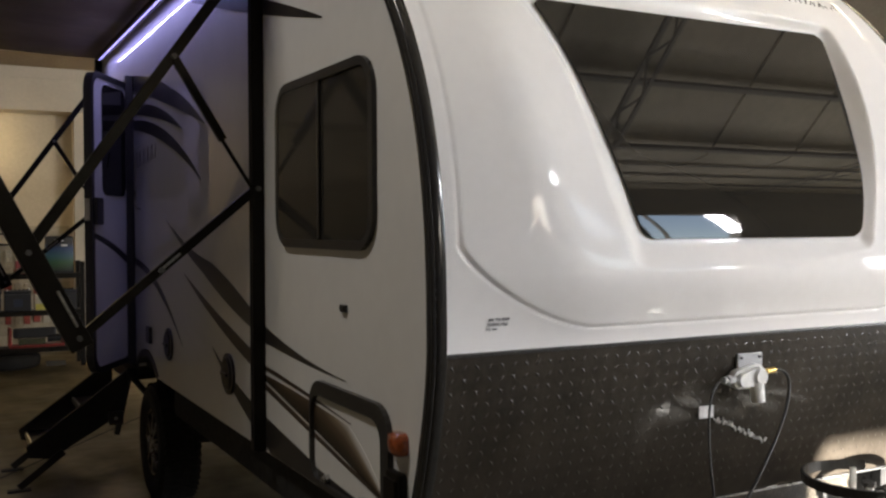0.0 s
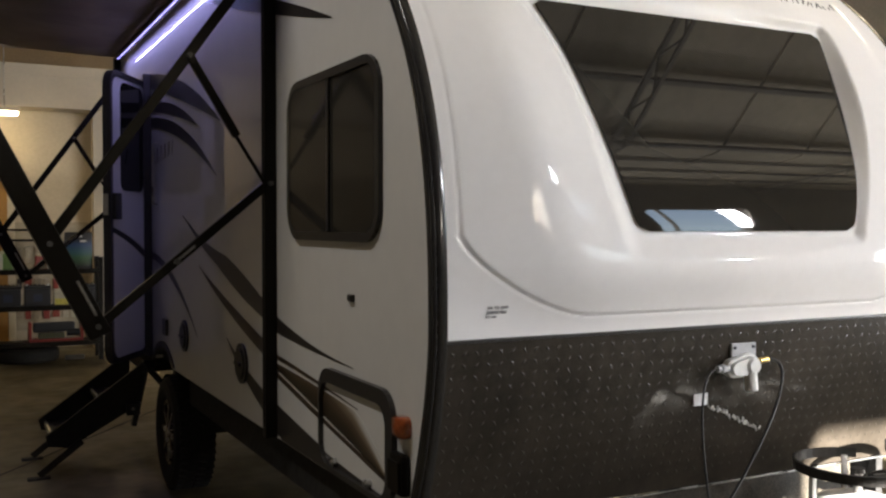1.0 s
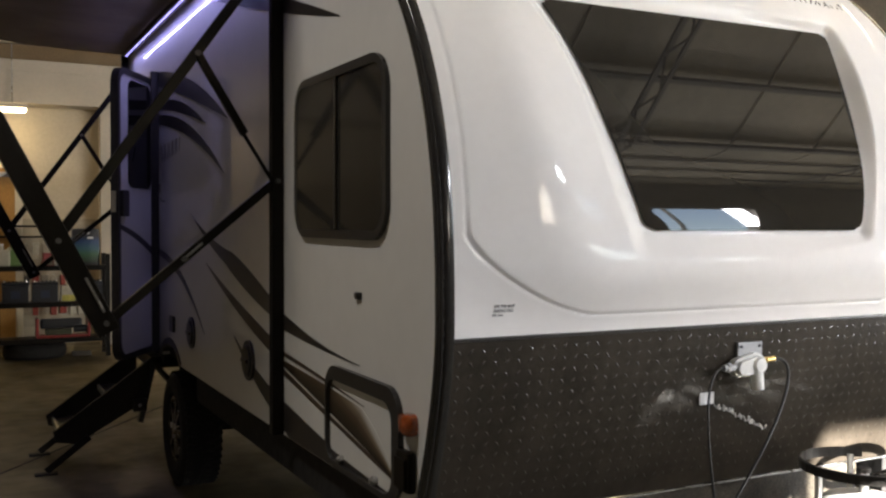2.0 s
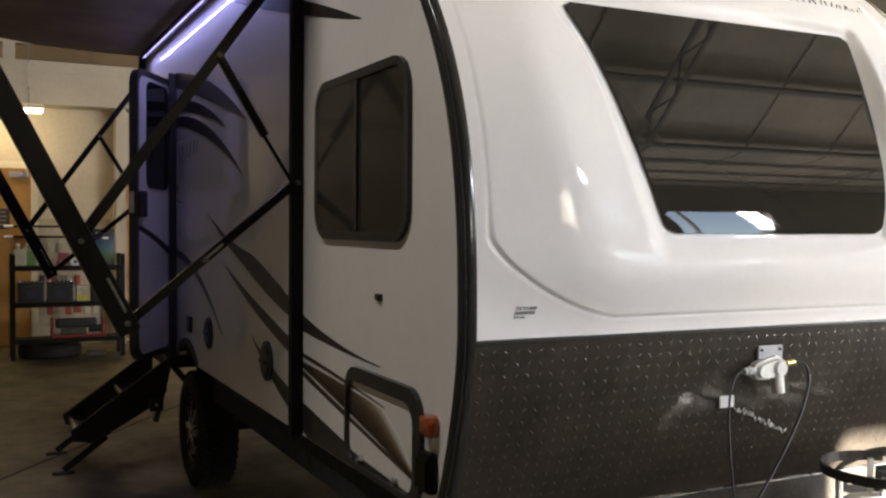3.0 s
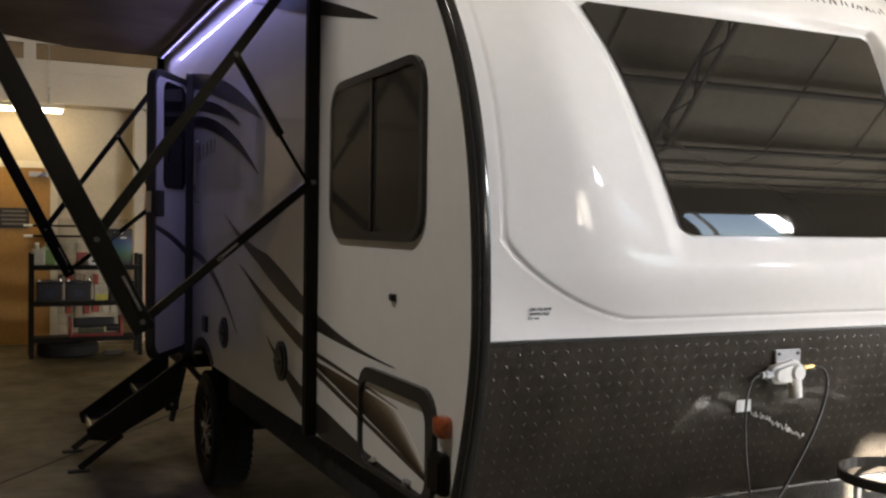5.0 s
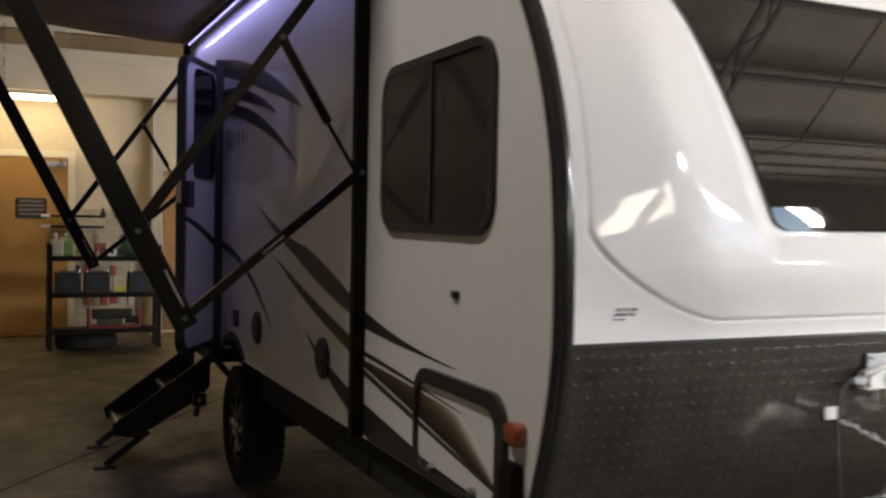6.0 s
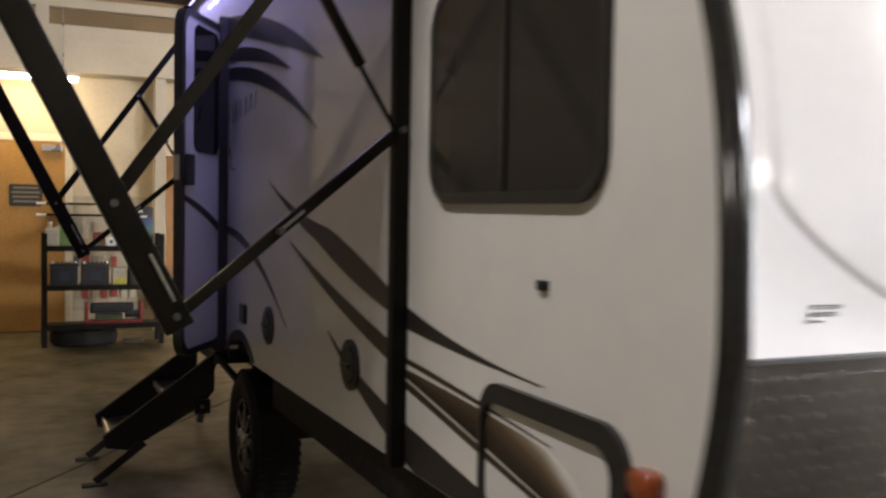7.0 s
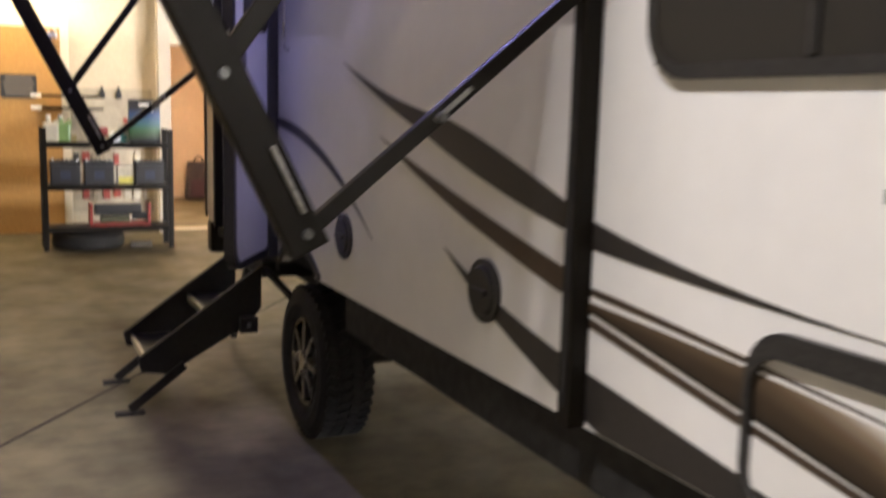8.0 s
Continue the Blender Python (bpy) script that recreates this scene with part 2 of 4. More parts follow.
tagged(part("wall_east", box(X1, X1 + 0.2, Y0 - 0.2, 13.35, 0, EAVE + 0.7), SHED_WALL), "grey painted metal shed wall", "wall", kind="structure")

# the office wall at the back, with a doorway to a corridor
north = panel([(X0, 0), (X1, 0), (X1, 3.2), (X0, 3.2)], [[(0.63, 0.01), (1.75, 0.01), (1.75, 2.245), (0.63, 2.245)]],
              lambda u, v, w: Vector((u, Y1 + w, v)), 0.16)
tagged(part("wall_north", north, WALL_PAINT), "cream painted office wall with an open doorway", "wall", kind="structure")
tagged(part("mezzanine_wall", box(X0, X1, 13.2, 13.35, 3.2, EAVE + 0.6), MEZZ), "brown board wall at the back of the mezzanine", "wall", kind="structure")
tagged(part("mezzanine_floor", box(X0, X1, 11.52, 13.2, 3.2, 3.4), BEAM_PAINT), "cream painted mezzanine floor edge", "floor", kind="structure")
tagged(part("trim_beam", box(X0, X1, 11.25, 11.5, 3.2, 3.76, 0.01), BEAM_PAINT), "cream painted boxed beam under the mezzanine", "beam", kind="structure")
tagged(part("trim_fascia", box(X0, X1, 11.238, 11.248, 3.615, 3.762, 0.003), BEAM_PAINT), "cream painted fascia board along the beam", "trim", kind="structure")
tagged(part("trim_rail", box(X0, X1, 11.3, 11.42, 3.98, 4.1, 0.01), BEAM_PAINT), "cream painted mezzanine rail", "rail", kind="structure")
for k, (x, w, z) in enumerate(((-0.80, 0.15, 5.6), (-3.6, 0.15, 5.6), (0.583, 0.14, 3.2), (3.4, 0.15, 5.6))):
    post = box(x - w / 2, x + w / 2, 11.3, 11.45, 0 if z < 4 else 3.762, z, 0.008)
    tagged(part("pillar", post, BEAM_PAINT), "cream painted square pillar", "pillar", "pillars of the office wall", "structure")

corr = bmesh.new()
box(0.2, 0.32, Y1 + 0.16, 15.85, 0, 2.6, 0, corr)
box(2.3, 2.42, Y1 + 0.16, 15.85, 0, 2.6, 0, corr)
box(0.2, 2.42, 15.85, 15.95, 0, 2.6, 0, corr)
CORR = mat("pale_corridor_paint", (0.66, 0.52, 0.40), 0.6, grain=0.03, grain_scale=30, stain=0.05, stain_scale=1.5)
tagged(part("corridor_wall", corr, CORR), "warm cream corridor walls beyond the doorway", "wall", kind="structure")
tagged(part("corridor_ceiling", box(0.2, 2.42, Y1 + 0.16, 15.95, 2.6, 2.7), CORR), "plain corridor ceiling", "ceiling", kind="structure")

# roof: sheeting with ribs, purlins and rafters
roof = box(X0, X1, Y0, 13.35, EAVE + 0.6, EAVE + 0.7)
for k in range(18):
    x = X0 + 0.4 + k * 1.22
    box(x - 0.012, x + 0.012, Y0, 13.3, EAVE + 0.575, EAVE + 0.6, 0, roof)
tagged(part("ceiling", roof, ROOF_SHEET), "ribbed tan metal roof sheeting", "ceiling", kind="structure")
for k in range(25):
    y = Y0 + 0.75 + k * 0.75
    bm = box(X0, X1, y - 0.012, y + 0.012, EAVE + 0.49, EAVE + 0.57, 0)
    box(X0, X1, y - 0.012, y + 0.035, EAVE + 0.48, EAVE + 0.49, 0, bm)
    tagged(part("purlin", bm, ROOF_STEEL), "dark steel roof purlin", "purlin", "roof purlins", "structure")
for x in (-6.5, -0.7, 4.4, 8.3, 11.9):
    bm = box(x - 0.03, x + 0.03, Y0, 13.2, EAVE + 0.36, EAVE + 0.385, 0)
    box(x - 0.02, x + 0.02, Y0, 13.2, EAVE + 0.18, EAVE + 0.20, 0, bm)
    for k in range(32):
        y = Y0 + 0.2 + k * 0.6
        beam((x, y, EAVE + 0.19), (x, y + 0.3, EAVE + 0.37), 0.016, 0.016, (1, 0, 0), 0, bm)
        beam((x, y + 0.3, EAVE + 0.37), (x, y + 0.6, EAVE + 0.19), 0.016, 0.016, (1, 0, 0), 0, bm)
    tagged(part("roof_truss", bm, ROOF_STEEL), "dark steel open-web roof truss", "truss", "roof trusses", "structure")


def strip_light(x, y, z, length, along, watts, colour, hang, up=0.0):
    ob = thing("strip_light", "glowing fluorescent strip light fitting", "lamp", "strip lights")
    ob.location = (x, y, z)
    ob.rotation_euler = (0, 0, radians(0 if along == "x" else 90))
    part("housing", box(-length / 2, length / 2, -0.075, 0.075, 0.05, 0.10, 0.006), BEAM_PAINT, ob, "white enamelled housing")
    part("diffuser", box(-length / 2 + 0.02, length / 2 - 0.02, -0.07, 0.07, 0.0, 0.05, 0.02), TUBE, ob, "glowing warm white diffuser")
    if hang > 0.2:
        for x_ in (-length / 3, length / 3):
            part("hanger", cyl((x_, 0, 0.1), (x_, 0, 0.1 + hang), 0.006, 6), STEEL, ob, "thin steel hanger rod")
    lamp = area("strip_lamp", x, y, z - 0.03, 0, 0 if along == "x" else 90, length, 0.12, watts, colour)
    # added fill above the closed housing, only to brighten the roof
    if up:
        area("roof_fill_lamp", x, y, z + 0.13, 180, 0 if along == "x" else 90, length, 0.12, up, colour)
    return ob


WARM = (1.0, 0.66, 0.25)
strip_light(-0.94, 11.15, 3.07, 1.1, "x", 0.14, WARM, 0.85)
strip_light(-1.9, 11.15, 3.07, 0.5, "x", 0.11, WARM, 0.85)
# the next two hang unseen, added to light the trailer's side and the roof
strip_light(-2.45, 0.75, 5.6, 1.2, "y", 4.2, (1.0, 0.96, 0.94), 0.5, 0.5)
strip_light(6.2, 1.8, 5.0, 1.2, "y", 0.9, (1.0, 0.90, 0.74), 1.1, 1.6)
strip_light(1.3, 13.3, 2.50, 1.0, "x", 0.62, (1.0, 0.70, 0.42), 0.0)

pendant = thing("pendant_lamp", "small unlit bell pendant hung on a thin conduit", "lamp")
pendant.location = (0.92, 11.14, 3.16)
part("conduit", cyl((0, 0, 0.16), (0, 0, 1.2), 0.010, 8), STEEL, pendant)
part("bell", cyl((0, 0, 0), (0, 0, 0.17), 0.075, 20, None, 0.02), BEAM_PAINT, pendant, "grey enamelled bell")

bm = box(6.32, 6.345, Y0 - 0.16, Y0 - 0.10, 3.0, 4.5, 0)
box(6.0, 7.55, Y0 - 0.16, Y0 - 0.10, 3.0, 3.02, 0, bm)
tagged(part("window_1", bm, BEAM_PAINT), "pale frame bars of a high window", "window", kind="structure")

# outside apron and far treeline seen only in reflections
tagged(part("ground", box(-60, 70, -90, Y0 - 6, -0.25, -0.02), mat("outdoor_asphalt", (0.12, 0.115, 0.11), 0.8, grain=0.2, grain_scale=5)),
       "grey asphalt yard outside", "ground", kind="structure")

# ---- the travel trailer ----
WIDE, REAR, BASE, TOP = 2.12, 5.95, 0.797, 2.98
XC = 1.06


def nose(z):
    """How far back the front edge stands at height z."""
    return -0.007 + 0.363 * max(0.0, 1.38 - z) ** 1.62 + 0.275 * max(0.0, z - 1.35) ** 2.8


trailer = thing("travel_trailer", "white travel trailer with black swoosh decals and open door", "travel trailer")

heights = [BASE + (TOP - BASE) * k / 40 for k in range(41)]
outline = [(nose(z) + 0.01, z) for z in heights] + [(REAR - 0.15, TOP), (REAR, TOP - 0.15), (REAR, BASE + 0.08), (REAR - 0.08, BASE)]
arch = [(3.85 + 0.50 * math.cos(a), 0.40 + 0.50 * math.sin(a)) for a in [radians(180 * k / 24) for k in range(25)] if 0.40 + 0.50 * math.sin(a) > BASE + 0.004]
outline += [(arch[0][0], BASE)] + arch + [(arch[-1][0], BASE)]
WIN = (0.395, 1.29, 1.612, 2.205)
DOOR = (4.285, 4.95, 0.83, 2.62)
holes = [rounded(WIN[0] + 0.03, WIN[1] - 0.03, WIN[2] + 0.03, WIN[3] - 0.03, 0.07), rounded(DOOR[0], DOOR[1], DOOR[2], DOOR[3], 0.06)]
part("side_wall", panel(outline, holes, lambda u, v, w: Vector((w, u, v)), 0.045), GELCOAT, trailer, "glossy white fibreglass side wall")
right = [(y, z) for y, z in outline]
part("side_wall", panel(right, [], lambda u, v, w: Vector((WIDE - w, u, v)), 0.045), GELCOAT, trailer, "glossy white fibreglass side wall")
part("rear_wall", box(0.045, WIDE - 0.045, REAR - 0.05, REAR - 0.005, BASE + 0.05, TOP - 0.1), GELCOAT, trailer, "white rear wall")
part("roof", box(0.02, WIDE - 0.02, 0.75, REAR - 0.1, TOP - 0.012, TOP + 0.03, 0.01), GELCOAT, trailer, "white roof membrane")
part("trailer_floor", box(0.045, WIDE - 0.045, 0.20, REAR - 0.05, BASE, BASE + 0.05), UNDER, trailer, "dark trailer floor")
for x in (0.25, WIDE - 0.31):
    part("chassis_rail", box(x, x + 0.06, 0.1 if x < 1 else 0.6, REAR, 0.60, BASE - 0.003), UNDER, trailer, "black steel chassis rail")
part("underbelly", box(0.31, WIDE - 0.31, 0.8, REAR - 0.2, 0.70, 0.74), UNDER, trailer, "black underbelly sheet")
for k in range(6):
    part("cross_member", box(0.31, WIDE - 0.31, 0.95 + k * 0.92, 1.01 + k * 0.92, 0.62, 0.70), UNDER, trailer)
# right skirt is added and hangs low to hide the sunlit floor behind it
part("skirt", box(WIDE - 0.085, WIDE - 0.05, 0.24, 3.3, 0.30, BASE - 0.003, 0.004), UNDER, trailer, "black skirt rail below the wall")
part("skirt", box(0.05, 0.085, 0.24, 3.33, 0.62, BASE - 0.002, 0.004), UNDER, trailer, "black skirt rail below the wall")
part("skirt", box(0.05, 0.085, 4.36, REAR - 0.05, 0.70, BASE - 0.002, 0.004), UNDER, trailer, "black skirt rail below the wall")


def edge_trim(side):
    """Black moulding round the corner between side wall and front cap."""
    bm = bmesh.new()
    rows = []
    for k in range(61):
        z = BASE - 0.02 + (TOP - BASE) * k / 60
        y = nose(z)
        # a wide ribbed moulding: a foot on the wall, a proud crown with two grooves, a lip on the cap
        sec = [(-0.001, y + 0.052), (-0.012, y + 0.050), (-0.022, y + 0.043), (-0.030, y + 0.032), (-0.0335, y + 0.020), (-0.034, y + 0.012), (-0.031, y + 0.006),
               (-0.027, y + 0.005), (-0.026, y + 0.002), (-0.020, y - 0.001), (-0.016, y + 0.001), (-0.014, y - 0.002), (-0.006, y - 0.005), (0.006, y - 0.006),
               (0.012, y - 0.005), (0.014, y + 0.004), (0.012, y + 0.02), (-0.001, y + 0.03)]
        rows.append([bm.verts.new((x if side == 0 else WIDE - x, yy, z)) for x, yy in sec])
    for a, b in zip(rows, rows[1:]):
        for i in range(len(a) - 1):
            bm.faces.new((a[i], a[i + 1], b[i + 1], b[i]))
    bm.faces.new(rows[0])
    bm.faces.new(rows[-1])
    return bm


part("corner_trim", edge_trim(0), MOULDING, trailer, "black ribbed corner moulding", smooth=True)
part("corner_trim", edge_trim(1), MOULDING, trailer, "black ribbed corner moulding", smooth=True)


def step(a, b, t):
    t = min(1.0, max(0.0, (t - a) / (b - a)))
    return t * t * (3 - 2 * t)


def glass_y(z):
    dz = z - 1.648
    return -0.075 + 0.44 * dz + 0.64 * max(0.0, 0.25 - dz) ** 2 - 0.02


WB, WT = 1.648, 2.365


def glass_edges(z):
    """The two side edges of the windscreen at height z."""
    f = min(1, max(0, (z - WB) / (WT - WB)))
    return 0.63 - 0.26 * f + 0.05 * f * f + 0.29 * f * f * (1 - f), 1.535 + 0.128 * (1 - (1 - f) ** 2.2)


def window_distance(x, z):
    """Rough distance outside the windscreen outline, negative within, with rounded corners."""
    left, far = glass_edges(z)
    dx = max(left - x, x - far)
    dz = max(WB - z, z - WT)
    if dx > 0 and dz > 0:
        return math.hypot(dx, dz)
    return max(dx, dz)


def cap_y(x, z):
    u = min(x, WIDE - x)
    # faceted plan: the flanks run out to a fold, the middle is flat
    t = u / (0.38 - 0.14 * step(1.4, 2.1, z))
    fold = t if t < 0.79 else 1.0 if t > 1.21 else t - (t - 0.79) ** 2 / 0.84
    # the middle stands on a rounder curve than the corner mouldings
    w = step(0.25, 0.55, u)
    y = nose(z) * (1 - w) + (-0.016 + 0.293 * max(0.0, z - 1.37) ** 1.95) * w - 0.078 * fold * step(1.355, 1.56, z)
    # raised centre panel with a swept lower corner
    if u < 0.47 and z < 1.645:
        p = ((0.47 - u) / 0.42, (1.645 - z) / 0.24)
        e = (1 - (abs(p[0]) ** 1.5 + abs(p[1]) ** 1.5) ** (1 / 1.5)) * 0.3
    else:
        e = min(u - 0.052, z - 1.405)
    soft_rim = 1 - 0.7 * step(1.58, 1.72, z)
    y -= 0.005 * step(-0.002, 0.009, e) * soft_rim
    y += 0.0028 * math.exp(-((e + 0.003) / 0.0033) ** 2) * soft_rim
    # recess round the windscreen
    k = 1 - step(0.006, 0.09 - 0.045 * step(1.15, 1.6, x), window_distance(x, z))
    return y * (1 - k) + max(y, glass_y(z) + 0.010) * k


def front_cap():
    bm = bmesh.new()
    nx, nz = 400, 300
    z0, z1 = 1.354, TOP
    g = [[bm.verts.new((x, cap_y(x, z), z)) for x in [0.006 + (WIDE - 0.012) * i / nx for i in range(nx + 1)]] for z in [z0 + (z1 - z0) * (j / nz) for j in range(nz + 1)]]
    for a, b in zip(g, g[1:]):
        for i in range(nx):
            bm.faces.new((a[i], a[i + 1], b[i + 1], b[i]))
    return bm


part("front_cap", front_cap(), CAP_WHITE, trailer, "glossy white moulded front cap", smooth=True)


def windscreen():
    bm = bmesh.new()
    n = 48
    rows = []
    for j in range(n + 1):
        f = j / n
        z = WB + (WT - WB) * f
        left, far = glass_edges(z)
        mid, h = (left + far) / 2, (far - left) / 2
        r = 0.035
        lo, hi = z - WB, WT - z
        for edge in (lo, hi):
            if edge < r:
                h -= r - math.sqrt(max(0, r * r - (r - edge) ** 2))
        rows.append([bm.verts.new((mid - h + 2 * h * i / 24, glass_y(z), z)) for i in range(25)])
    for a, b in zip(rows, rows[1:]):
        for i in range(24):
            bm.faces.new((a[i], a[i + 1], b[i + 1], b[i]))
    r = bmesh.ops.extrude_face_region(bm, geom=list(bm.faces))
    bmesh.ops.translate(bm, vec=(0, 0.008, 0), verts=[v for v in r["geom"] if isinstance(v, bmesh.types.BMVert)])
    return bm


part("windscreen", windscreen(), SMOKED, trailer, "dark smoked front window", smooth=True)

# tread plate on the lower front
PLATE_TOP, PLATE_LOW = 1.350, 0.80


def curved_plate():
    """The sheet follows the nose down to its lower lip."""
    bm = bmesh.new()
    n = 28
    rows = []
    for k in range(n + 1):
        z = PLATE_LOW + (PLATE_TOP - PLATE_LOW) * k / n
        rows.append([bm.verts.new((x, nose(z) + w, z)) for x, w in ((0.006, 0), (WIDE - 0.006, 0), (WIDE - 0.006, 0.012), (0.006, 0.012))])
    for a, b in zip(rows, rows[1:]):
        for i in range(4):
            bm.faces.new((a[i], a[(i + 1) % 4], b[(i + 1) % 4], b[i]))
    bm.faces.new(rows[0])
    bm.faces.new(rows[-1])
    return bm


plate = curved_plate()
plate_ob = part("tread_plate", plate, PLATE_BLACK, trailer, "black diamond tread plate", smooth=True)


def lozenges():
    bm = bmesh.new()
    ax = Vector((1, 0, 0))
    rows = int((PLATE_TOP - PLATE_LOW - 0.05) / 0.0345)
    for j in range(rows):
        z = PLATE_TOP - 0.035 - j * 0.0345
        lean = (nose(z + 0.01) - nose(z - 0.01)) / 0.02
        ny = Vector((0, -1, lean)).normalized()
        up = Vector((0, lean, 1)).normalized()
        for i in range(58):
            x = 0.03 + i * 0.0385
            if x > WIDE - 0.05:
                continue
            c = Vector((x, nose(z), z))
            a = radians(45 if (i + j) % 2 else -45)
            u = math.cos(a) * ax + math.sin(a) * up
            v = -math.sin(a) * ax + math.cos(a) * up
            base = [bm.verts.new(c + u * s * 0.0125 * p + v * q * 0.0039 * (1 - abs(p))) for p, q, s in ((-1, 0, 1), (0, -1, 1), (1, 0, 1), (0, 1, 1))]
            top = [bm.verts.new(c + ny * 0.0018 + u * 0.005 * k) for k in (-1, 1)]
            bm.faces.new((base[0], base[1], top[0]))
            bm.faces.new((base[1], top[1], top[0]))
            bm.faces.new((base[1], base[2], top[1]))
            bm.faces.new((base[2], base[3], top[1]))
            bm.faces.new((base[3], top[0], top[1]))
            bm.faces.new((base[3], base[0], top[0]))
    return bm


tread = tagged(part("tread_pattern", lozenges(), LOZENGE, plate_ob, "raised diamond tread pattern"), kind="stuff")
for p in tread.data.polygons:
    p.use_smooth = True
part("plate_edge", box(0.008, WIDE - 0.008, nose(1.352) - 0.006, nose(1.352) + 0.01, 1.343, 1.3535, 0.002), BLACK_TRIM, trailer, "black edge strip over the tread plate")
part("lower_lip", box(0.1, WIDE - 0.1, 0.133, 0.142, 0.7935, 0.7985, 0.001), STEEL, trailer, "bare metal lip under the tread plate")

# side window
win = part("side_window", panel(rounded(*WIN, 0.12), [rounded(WIN[0] + 0.03, WIN[1] - 0.03, WIN[2] + 0.03, WIN[3] - 0.03, 0.078)], on_side, 0.016), BLACK_TRIM, trailer, "black framed sliding window")
part("pane", box(-0.008, -0.004, WIN[0] + 0.03, 0.845, WIN[2] + 0.03, WIN[3] - 0.03), TINT, win, "dark tinted glass")
part("pane", box(-0.014, -0.010, 0.83, WIN[1] - 0.03, WIN[2] + 0.03, WIN[3] - 0.03), TINT, win, "dark tinted glass")
part("mullion", box(-0.018, -0.002, 0.830, 0.848, WIN[2] + 0.035, WIN[3] - 0.035, 0.003), BLACK_TRIM, win)
part("backing", box(0.05, 0.06, WIN[0] - 0.02, WIN[1] + 0.02, WIN[2] - 0.02, WIN[3] + 0.02), mat("drawn_black_blind", (0.02, 0.02, 0.02), 0.8, grain=0.2, grain_scale=30), win, "black blind behind the glass")


# decals on the side wall
decal = [
    # upper claw strokes round the awning arm
    ("A", bez((3.25, 1.722), (2.75, 1.56), (2.30, 1.52)) + bez((2.30, 1.52), (2.0, 1.46), (1.52, 1.305)), bez((3.25, 1.722), (2.85, 1.56), (2.45, 1.465)) + bez((2.45, 1.465), (2.0, 1.32), (1.52, 1.248)), DECAL_BLACK),
    ("A2", bez((1.52, 1.305), (1.1, 1.21), (0.64, 1.195)), bez((1.52, 1.232), (1.1, 1.20), (0.64, 1.193)), DECAL_BLACK),
    ("B", bez((2.855, 1.449), (2.3, 1.30), (1.50, 1.150)), bez((2.855, 1.449), (2.3, 1.235), (1.50, 1.082)), DECAL_GREY),
    ("B2", bez((1.50, 1.140), (1.1, 1.115), (0.60, 1.066)), bez((1.50, 1.122), (1.1, 1.100), (0.60, 1.062)), DECAL_GREY),
    ("B3", bez((1.50, 1.072), (1.1, 1.005), (0.34, 0.888)), bez((1.50, 1.048), (1.1, 0.985), (0.34, 0.872)), DECAL_GREY),
    ("T", bez((2.62, 2.84), (1.6, 2.64), (0.83, 2.385)), bez((2.62, 2.80), (1.6, 2.53), (0.83, 2.380)), DECAL_BLACK),
    ("C1", bez((4.20, 2.66), (3.1, 2.52), (2.38, 2.18)), bez((4.20, 2.56), (3.3, 2.40), (2.38, 2.177)), DECAL_BLACK),
    ("C2", bez((4.20, 2.47), (3.4, 2.42), (2.86, 2.20)), bez((4.20, 2.41), (3.4, 2.32), (2.86, 2.197)), DECAL_BLACK),
    ("C3", bez((4.20, 2.37), (3.2, 2.31), (2.46, 1.915)), bez((4.20, 2.31), (3.2, 2.20), (2.46, 1.912)), DECAL_BLACK),
    ("D", bez((4.25, 1.49), (3.5, 1.47), (2.90, 1.06)), bez((4.25, 1.45), (3.5, 1.40), (2.90, 1.058)), DECAL_BLACK),
    ("E", bez((2.28, 1.122), (1.95, 1.00), (1.50, 0.937)), bez((2.28, 1.122), (2.0, 0.955), (1.41, 0.800)), DECAL_BLACK),
    ("E2", bez((1.50, 0.937), (1.2, 0.90), (0.93, 0.868)), bez((1.41, 0.800), (1.2, 0.800), (0.93, 0.800)), DECAL_BLACK),
    ("E3", bez((0.93, 0.862), (0.6, 0.835), (0.33, 0.830)), bez((0.93, 0.800), (0.6, 0.800), (0.33, 0.800)), DECAL_BLACK),
]
for n_, up_, lo_, m_ in decal:
    part("decal", band(up_, lo_), m_, trailer, "black swoosh decal" if m_ is DECAL_BLACK else "grey swoosh decal")

# the brown printed stroke: black along its lower edge, through brown and tan to bare white
BROWN = mat("brown_fade_decal", (0.13, 0.07, 0.03), 0.5, coat=0.75, coat_rough=0.025, ior=1.22)
n_, l_ = BROWN.node_tree.nodes, BROWN.node_tree.links
uv_, sp_, rp_ = n_.new("ShaderNodeUVMap"), n_.new("ShaderNodeSeparateXYZ"), n_.new("ShaderNodeValToRGB")
l_.new(uv_.outputs[0], sp_.inputs[0])
l_.new(sp_.outputs["Y"], rp_.inputs[0])
for pos_, col_ in ((0.42, (0.05, 0.034, 0.021, 1)), (0.64, (0.115, 0.08, 0.048, 1)), (0.82, (0.27, 0.215, 0.155, 1)), (0.94, (0.58, 0.54, 0.48, 1))):
    rp_.color_ramp.elements.new(pos_).color = col_
rp_.color_ramp.elements[0].color = (0.014, 0.011, 0.009, 1)
rp_.color_ramp.elements[-1].color = (0.72, 0.71, 0.68, 1)
l_.new(rp_.outputs[0], n_["Principled BSDF"].inputs["Base Color"])


